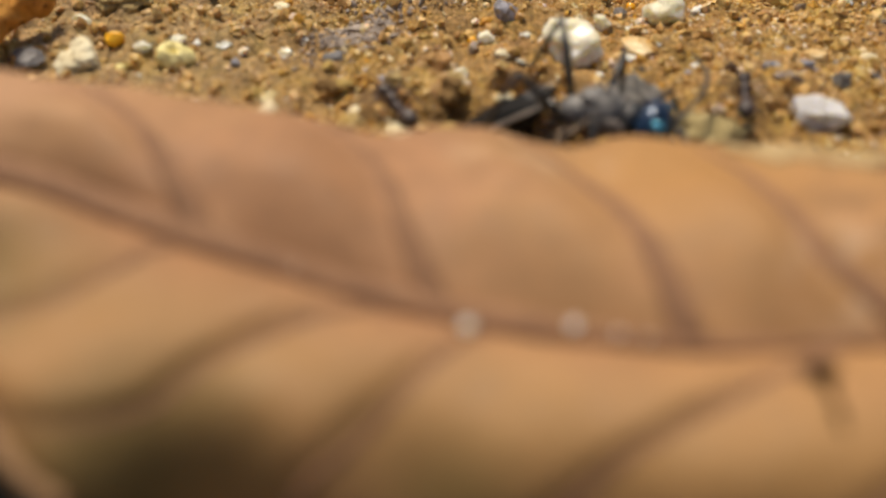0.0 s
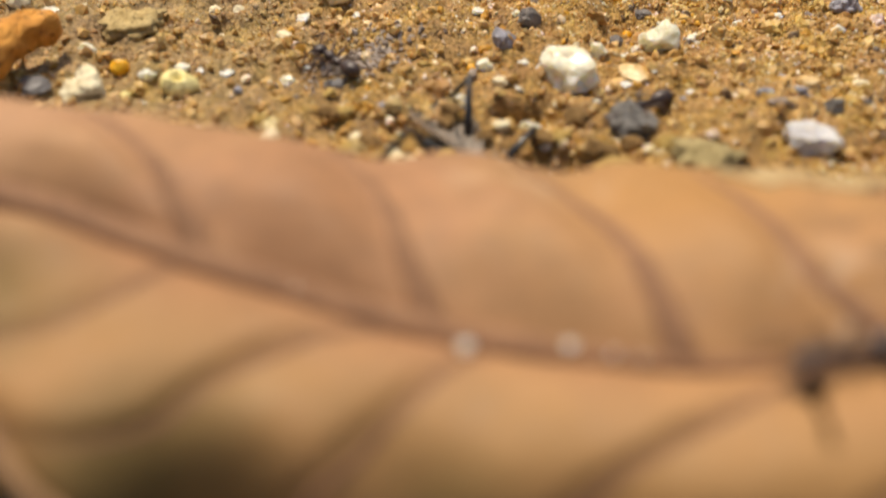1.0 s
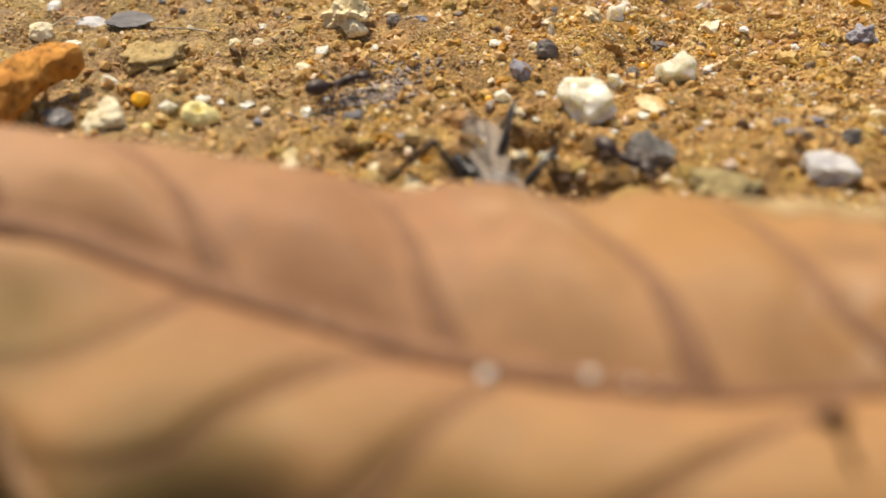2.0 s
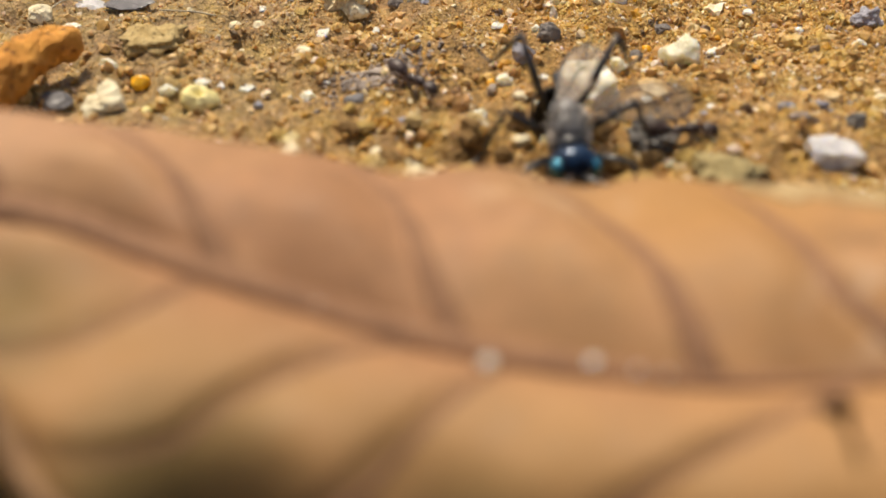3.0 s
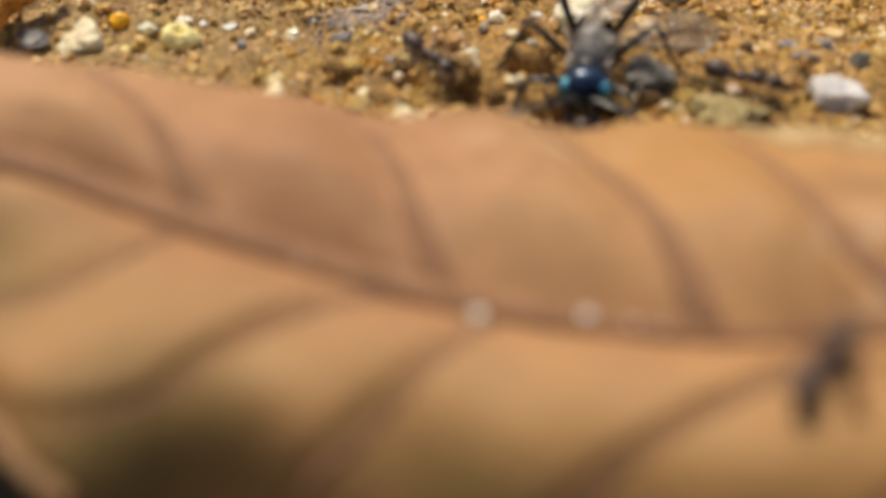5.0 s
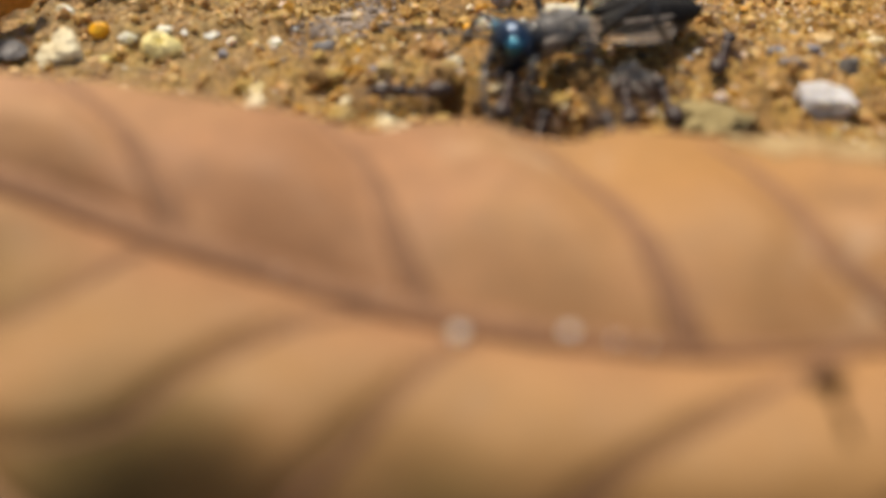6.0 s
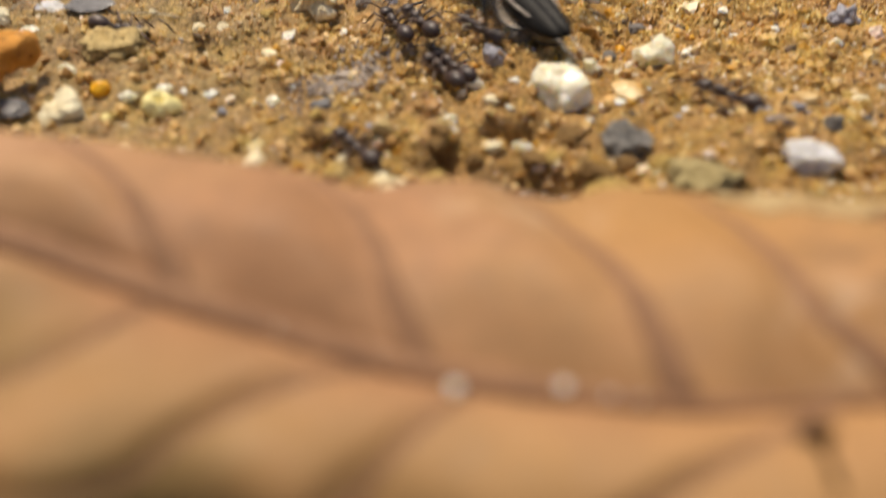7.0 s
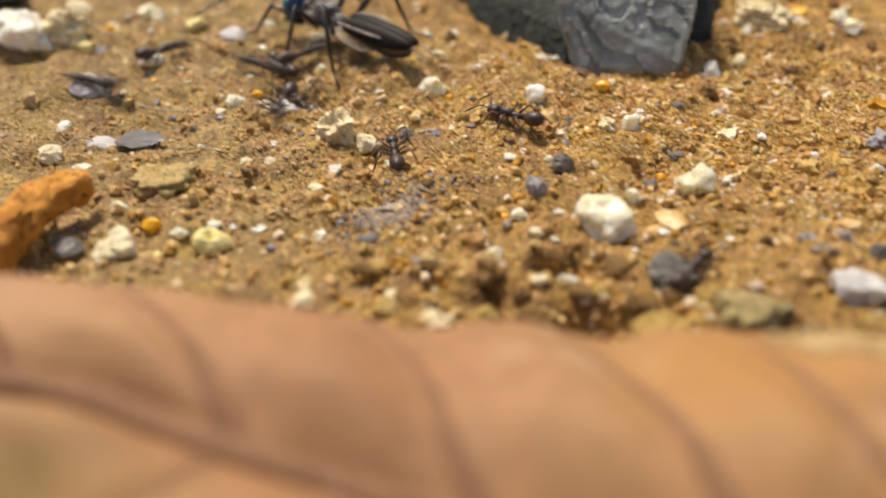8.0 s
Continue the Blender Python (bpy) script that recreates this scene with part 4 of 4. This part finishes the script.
        bm = bmesh.new()
        line = curve([(-3.6, s * 1.7, 4.0), (-5.4, s * 2.1, 4.1), (-9, s * 1.95, 3.9), (-13.5, s * 0.9, 3.3), (-17.5, s * 0.5, 2.4)], 6)
        tube(bm, [q - hip for q in line], [0.17] * 13 + [0.15] * 6 + [0.1] * 6, 8)
        part("stripe", bm, COLLAR, abdomen, "pale stripe on the wing edge")
    antennae = []
    for s in (-1, 1):
        bm = bmesh.new()
        tube(bm, curve([(0, 0, 0), (0.9, s * 0.6, 0.7), (2.4, s * 4.0, 0.9), (2.8, s * 8.0, -0.2), (1.9, s * 11.8, -1.7)], 5), [0.26] * 6 + [0.2] * 10 + [0.13] * 5, 8)
        feeler = part("antenna", bm, BLACK_SHELL, insect)
        feeler.location = Vector((5.9, s * 0.5, 3.9)) * MM
        antennae.append(feeler)
    legs = []
    for s in (-1, 1):
        legs.append(leg_part((2.6, s * 1.4, 2.4), (5.4, s * 4.4, 4.4), (7.2, s * 5.6, 0.6), (9.0, s * 5.9, 0.1), 0.28, BLACK_SHELL, insect))
        legs.append(leg_part((0.2, s * 1.6, 2.2), (0.2, s * 5.6, 6.6), (0.6, s * 7.6, 1.0), (1.4, s * 10.0, 0.1), 0.29, BLACK_SHELL, insect))
        legs.append(leg_part((-2.4, s * 1.4, 2.2), (-5.6, s * 4.8, 8.2), (-8.0, s * 6.6, 1.2), (-10.5, s * 8.0, 0.1), 0.32, BLACK_SHELL, insect))
    tagged(insect, "blue-black winged insect with long antennae on sand", "insect")
    return insect, wings, antennae, legs, abdomen


def build_ant():
    ant = new("ant")
    bm = bmesh.new()
    verts = blob(bm, (2.35, 0, 1.25), (0.82, 0.66, 0.52), (0, 14, 0))
    for v in verts:
        if v.co.x < 2.3:
            v.co.y *= 1.12
    head = part("head", bm, ANT_SHELL, ant)
    for s in (-1, 1):
        bm = bmesh.new()
        tube(bm, curve([(3.0, s * 0.28, 0.95), (3.45, s * 0.30, 0.8), (3.6, s * 0.05, 0.75)], 3), [0.13, 0.13, 0.12, 0.11, 0.1, 0.08, 0.05], 6)
        part("mandible", bm, ANT_LEG, head)
        bm = bmesh.new()
        tube(bm, [(2.9, s * 0.3, 1.4), (3.3, s * 1.1, 2.0), (3.5, s * 1.6, 2.1)], [0.07, 0.07, 0.08], 6)
        tube(bm, [(3.5, s * 1.6, 2.1), (4.4, s * 1.7, 1.5), (5.2, s * 1.5, 0.9)], [0.08, 0.10, 0.07], 6)
        part("antenna", bm, ANT_LEG, head)
    bm = bmesh.new()
    blob(bm, (0.75, 0, 1.25), (0.85, 0.5, 0.52), (0, -6, 0))
    blob(bm, (-0.35, 0, 1.1), (0.75, 0.42, 0.42))
    part("thorax", bm, ANT_SHELL, ant)
    bm = bmesh.new()
    blob(bm, (-1.25, 0, 1.15), (0.28, 0.22, 0.38))
    part("waist", bm, ANT_SHELL, ant)
    bm = bmesh.new()
    verts = blob(bm, (-2.55, 0, 1.25), (1.25, 0.85, 0.82), (0, 6, 0), (20, 24))
    for v in verts:
        s = 1 - 0.05 * (0.5 + 0.5 * math.cos((v.co.x + 3.8) / 2.5 * 2 * math.pi * 4)) ** 6
        v.co.y *= s
    part("gaster", bm, ANT_SHELL, ant, "glossy dark gaster")
    for s in (-1, 1):
        leg_part((1.1, s * 0.35, 0.9), (1.9, s * 1.5, 1.7), (2.7, s * 2.1, 0.3), (3.3, s * 2.4, 0.05), 0.11, ANT_LEG, ant)
        leg_part((0.5, s * 0.4, 0.85), (0.4, s * 1.8, 1.8), (0.5, s * 2.7, 0.3), (0.7, s * 3.3, 0.05), 0.11, ANT_LEG, ant)
        leg_part((-0.2, s * 0.35, 0.85), (-1.2, s * 1.6, 1.9), (-2.3, s * 2.5, 0.3), (-3.0, s * 2.9, 0.05), 0.12, ANT_LEG, ant)
    return tagged(ant, "dark brown ant walking over damp sand", "ant", "ants")


insect, wings, antennae, insect_legs, abdomen = build_insect()
ants = [build_ant()]
ants += [copy_thing(ants[0], pose(0, 0, 0)) for _ in range(12)]
for k in (6, 7):
    tagged(ants[k], "dark brown ant walking over the dead leaf")


# ---------------------------------------------------------------- sand grains
def grain_field(seed, count, small, large, power):
    """Places and sizes for loose grains, in clusters and thinner on the silty patches."""
    r = np.random.RandomState(seed)
    x, y = r.uniform(-62, 62, count * 4), r.uniform(-22, 74, count * 4)
    keep = r.rand(count * 4) < np.clip(0.30 + 1.1 * lumps(x, y, 12, 9) + 0.011 * x + 0.9 * lumps(x, y, 4, 10) + 0.5 * lumps(x, y, 1.7, 12), 0.15, 1.0)
    x, y = x[keep][:count], y[keep][:count]
    return r, x, y, small + (large - small) * r.rand(len(x)) ** power


def grain_ball(detail):
    bm = bmesh.new()
    bmesh.ops.create_icosphere(bm, subdivisions=detail, radius=0.5)
    verts = np.array([v.co[:] for v in bm.verts])
    faces = np.array([[v.index for v in f.verts] for f in bm.faces])
    bm.free()
    return verts, faces


def build_grains(seed, count, small, large, detail, power):
    r, x, y, size = grain_field(seed, count, small, large, power)
    ball, faces = grain_ball(detail)
    n, k = len(x), len(ball)
    q = r.normal(size=(n, 4))
    q /= np.linalg.norm(q, axis=1)[:, None]
    a, b, c, d = q.T
    turn = np.stack([1 - 2 * (c * c + d * d), 2 * (b * c - a * d), 2 * (b * d + a * c), 2 * (b * c + a * d), 1 - 2 * (b * b + d * d), 2 * (c * d - a * b),
                     2 * (b * d - a * c), 2 * (c * d + a * b), 1 - 2 * (b * b + c * c)], -1).reshape(n, 3, 3)
    axes = r.uniform(0.48, 1.55, (n, 1, 3)) * size[:, None, None]
    shape = ball[None] * (1 + r.uniform(-0.38, 0.38, (n, k, 1))) * axes
    verts = np.einsum("nij,nkj->nki", turn, shape)
    z = ground_height(x, y) + size * r.uniform(-0.46, 0.06, n)
    verts += np.stack([x, y, z], -1)[:, None]
    every = (faces[None] + (np.arange(n) * k)[:, None, None]).reshape(-1, 3)
    ob = raw("sand_grains", verts.reshape(-1, 3), every, GRAINS, smooth=False)
    return tagged(ob, "loose coarse sand grains in ochre brown and white", "sand", kind="stuff")


build_grains(11, 104000, 0.16, 0.66, 1, 1.9)
build_grains(12, 3600, 0.5, 1.7, 2, 2.6)


def build_lone_grains():
    meshes = []
    for k in range(8):
        bm = bmesh.new()
        stone_shape(bm, 1.0, 0.9, 0.8, 300 + k, 9, 0.12, 1)
        ob = part("sand_grain", bm, LONE_GRAIN, ground, smooth=False)
        meshes.append(ob)
    rnd = random.Random(9)
    for i in range(300):
        ob = meshes[i] if i < 8 else meshes[i % 8].copy()
        if i >= 8:
            scene.collection.objects.link(ob)
        x, y, s = rnd.uniform(-42, 42), rnd.uniform(-14, 12), rnd.uniform(0.8, 1.5)
        ob.matrix_local = pose(x * MM, y * MM, (ground_at(x, y) + 0.22 * s) * MM, rnd.uniform(0, 360), rnd.uniform(0, 360), rnd.uniform(0, 360)) @ Matrix.Scale(s, 4)


build_lone_grains()


# ---------------------------------------------------------------- what moves
INSECT_ROWS = [
    (0.0, 13.2, -16.2, 0.3, 5, -20), (0.3, 10.6, -16.0, 0.6, 6, -24), (0.5, 8.2, -15.6, -1.4, 10, -30), (0.8, 4.8, -15.0, -4.0, 14, -36),
    (1.0, 3.4, -14.5, -4.5, 16, -38), (1.7, 2.2, -14.5, -4.5, 16, -40), (2.3, 6.4, -12.5, -2.6, 22, -64),
    (2.8, 9.4, -10.4, -0.4, 22, -82), (3.0, 9.7, -10.4, 0.2, 20, -85), (3.5, 10.6, -10.4, 1.1, 16, -88), (4.0, 11.8, -9.0, 0.8, 15, -90),
    (4.5, 12.0, -10.3, 0.4, 15, -95), (5.0, 12.6, -8.8, 0.2, 14, -100), (5.2, 13.4, -7.4, 0.5, 12, -105), (5.8, 13.2, -5.6, 0.3, 5, -145),
    (6.3, 8.6, -3.8, 0.2, 0, -188), (6.5, 10.2, 6.8, 0.2, 0, -225), (6.7, 10.4, 11.5, 0.2, 0, -235), (7.0, 7.4, 17.6, 0.2, 0, -245),
    (7.2, 1.5, 24.5, 0.2, 0, -236), (7.4, -5.0, 28.7, 0.2, 0, -226), (7.6, -10.2, 30.4, 0.2, 0, -219), (7.8, -15.0, 35.2, 0.2, 0, -218), (8.0, -17.0, 42.4, 0.2, 0, -219),
]
ANT_ROWS = [
    [(0, 62, -10), (5.6, 52, -10), (6.3, 36.8, -4.9), (6.5, 35.2, -5.2), (7, 28.0, -2.7), (7.2, 23.5, 4.7), (7.4, 19.1, 12.2), (7.6, 13.2, 15.1), (8, 5.1, 19.9)],
    [(0, -66, 24), (6.4, -40, 16), (7, -30.6, 10.8), (7.4, -26.7, 10.9), (7.5, -24.7, 9.8), (7.6, -23.7, 9.4), (7.9, -35.6, 25.0), (8, -43.0, 28.1)],
    [(0, -10, 60), (6.8, -18, 40), (7.4, -26.4, 25.6), (7.5, -28.4, 27.3), (7.6, -29.4, 25.2), (7.7, -33.0, 29.4), (7.85, -39.0, 36.6), (8, -36.8, 38.1)],
    [(0, 5.5, -26), (2.8, 4.5, -25), (5.2, 6.4, -22.0), (6.3, 9.7, -11.8), (6.5, 6.8, -8.8), (7, -0.5, 9.4), (7.2, -3.8, 10.8), (7.4, -9.4, 17.8), (7.6, -11.5, 17.5), (7.8, -17.0, 24.4), (8, -19.0, 27.6)],
    [(0, 22, -26), (1.7, 20.5, -26), (2.8, 21.5, -26), (5.2, 19.5, -24), (6.3, 20.1, -9.4), (6.5, 17.7, -11.4), (7, 1.7, 3.3), (7.2, 2.6, 13.0), (7.4, -2.6, 13.3), (7.6, -8.9, 14.3), (7.8, -19.4, 31.0), (8, -22.0, 35.0)],
    [(0, 11, -22), (5.2, 11.5, -20), (6.3, 9.6, -13.5), (6.7, 11.2, -12.7), (7, 11.6, -13.2), (7.6, 16.5, -13.0), (8, 19.8, -8.7)],
    [(0, 33, -46), (0.6, 34, -49.5), (1.0, 23.6, -50.2), (1.15, 21.0, -52.5), (1.3, 17.0, -57.5), (1.45, 15.5, -62), (1.7, 21.5, -47.6), (2.3, 34, -46), (8, 52, -45)],
    [(0, 20, -63), (2.0, 16, -60), (2.8, 13.5, -63.0), (3.8, 12.6, -62.5), (4.2, 14.0, -58.5), (4.5, 15.6, -59.0), (4.7, 15.8, -59.4), (4.9, 17.5, -57.5), (5, 20.0, -53.5), (5.2, 24.2, -49.0), (6.0, 40, -45), (8, 55, -44)],
    [(0, -3.4, -12.3), (0.5, -7.7, -3.7), (1, -9.7, 0.3), (1.7, -12.5, 1.8), (2.8, -3.5, -1.1), (3.5, -5.0, -1.9), (4, -3.9, -6.7), (5, -1.3, -7.6), (5.2, -0.7, -10.9), (6.3, -2.6, -11.5), (7.0, -6.0, -10.0), (7.5, -8.0, -4.0), (7.75, -6.0, 2.0), (8.0, -7.6, 13.0)],
    [(0, 26.7, -11.7), (0.5, 27.6, -5.9), (1, 18.8, -6.6), (1.7, 15.0, -12.0), (2.8, 19.4, -9.8), (3.5, 22.9, -8.4), (4, 23.6, -10.2), (4.5, 22.2, -8.7), (5, 25.6, -11.7), (5.2, 27.2, -10.7), (6.3, 25.4, -1.2), (7.0, 40, 22), (8.0, 62, 45)],
    [(0, 9, -24), (5.2, 8.0, -23), (6.3, 6.4, -9), (6.5, 12.1, -8.8), (6.7, 5.9, -2.0), (7.0, 2.7, 4.0), (7.2, -2.0, 9.5), (7.4, -7.0, 13.0), (7.5, -3.0, 15.9), (7.6, -10.5, 20), (7.8, -17.5, 29.0), (7.9, -23.0, 33.5), (8, -19.3, 36.2)],
    [(0, 14, -25), (5.2, 14.5, -24), (6.3, 17.0, -10), (6.5, 11.6, -14.2), (6.7, 8.0, -8), (7.0, -2.9, 9.6), (7.2, -1.0, 12), (7.4, -9.0, 14), (7.5, -6.4, 11.1), (7.6, -9.0, 18), (7.8, -20.0, 27.0), (7.9, -18.0, 29), (8, -24.5, 33.0)],
    [(0, 18, -26), (5.2, 18, -25), (6.3, 14.0, -12), (6.5, 17.6, -7.9), (6.8, 10.5, -3), (7.0, 5.5, 10), (7.2, -4, 15), (7.4, -5.0, 19), (7.5, -10.4, 17.5), (7.7, -15, 24), (7.85, -22.0, 26.5), (8, -20.7, 24.5)],
]


def ant_path(rows, on_leaf):
    """Poses for an ant that heads the way it goes, in turns of less than 80 degrees."""
    out, yaw = [], None
    for i, (t, x, y) in enumerate(rows):
        a, b = rows[max(i - 1, 0)], rows[min(i + 1, len(rows) - 1)]
        want = math.degrees(math.atan2(b[2] - a[2], b[1] - a[1]))
        if yaw is None:
            yaw = want
        else:
            yaw += max(-80, min(80, (want - yaw + 180) % 360 - 180))
        if on_leaf:
            ym = float(np.interp(x, LX, MIDRIB))
            edge = float(np.interp(x, LX, FAR_EDGE if y > ym else NEAR_EDGE))
            v = min(1.0, abs((y - ym) / (edge - ym))) * (1 if y > ym else -1)
            z = float(leaf_surface(x, v)[2]) + 0.3
        else:
            z = ground_at(x, y) + 0.25
        out.append((t, pose(x * MM, y * MM, z * MM, 0, 0, yaw)))
    return out


def motions():
    x, y, z = shoved.location / MM
    walk(shoved, [(t, pose((-11.4 - 2.8 * k) * MM, (17.5 + 0.5 * k) * MM, z * MM, 0, -25 * k, 30 * k)) for t, k in ((0, 0), (7.3, 0), (7.55, 0.3), (7.75, 0.9), (7.9, 1), (8, 1))])
    walk(insect, [(t, pose(x * MM, y * MM, z * MM, 0, pitch, yaw)) for t, x, y, z, pitch, yaw in INSECT_ROWS])
    for ant, rows, k in zip(ants, ANT_ROWS, range(13)):
        walk(ant, ant_path(rows, k in (6, 7)))
    bend = lambda a: pose(-3.4 * MM, 0, 2.9 * MM, 0, a, 0)  # noqa: E731
    walk(abdomen, [(0, bend(-40)), (0.6, bend(-60)), (2.0, bend(-80)), (5.0, bend(-76)), (5.4, bend(-50)), (6.1, bend(-4)), (6.5, bend(0)), (8, bend(0))])
    for s, wing in zip((-1, 1), wings):
        spread = lambda a, b, up=5.0: pose(0.4 * MM, s * 1.1 * MM, up * MM, s * -20, b, s * -a)  # noqa: E731
        out = ((78, -3, 5.0), (76, -4, 5.0), (66, -6, 5.0)) if s > 0 else ((-26, -7, 5.0), (-26, -7, 5.0), (-22, -6, 5.0))
        raised = (6, -8, 4.2) if s > 0 else (-32, -6, 4.6)
        walk(wing, [(0, spread(4, -45, 4.2)), (0.6, spread(4, -40, 4.2)), (1.0, spread(*raised)), (1.7, spread(*raised)), (2.8, spread(*out[0])), (3.5, spread(*out[1])), (4.5, spread(*out[2])), (5.2, spread(*out[2])),
                    (6.2, spread(3, -2, 3.0)), (7.0, spread(1, -2, 2.9)), (8.0, spread(1, -2, 2.9))])
    for k, leg in enumerate(insect_legs):
        home = leg.location / MM
        rows = []
        for i in range(33):
            swing = 9 * math.sin(i * 2.1 + k * 2.4)
            lift = 5 * math.sin(i * 1.7 + k * 1.3)
            rows.append((i * 0.25, pose(home.x * MM, home.y * MM, home.z * MM, lift, 0, swing)))
        walk(leg, rows)
    for k, feeler in enumerate(antennae):
        home = feeler.location / MM
        rows = [(i * 0.4, pose(home.x * MM, home.y * MM, home.z * MM, 8 * math.sin(i * 1.9 + k), 6 * math.sin(i * 1.3 + 2 * k), 12 * math.sin(i * 1.1 + k * 2) + (55 - 70 * k) * min(1, max(0, (i * 0.4 - 5.2) / 1.2)))) for i in range(21)]
        walk(feeler, rows)


motions()
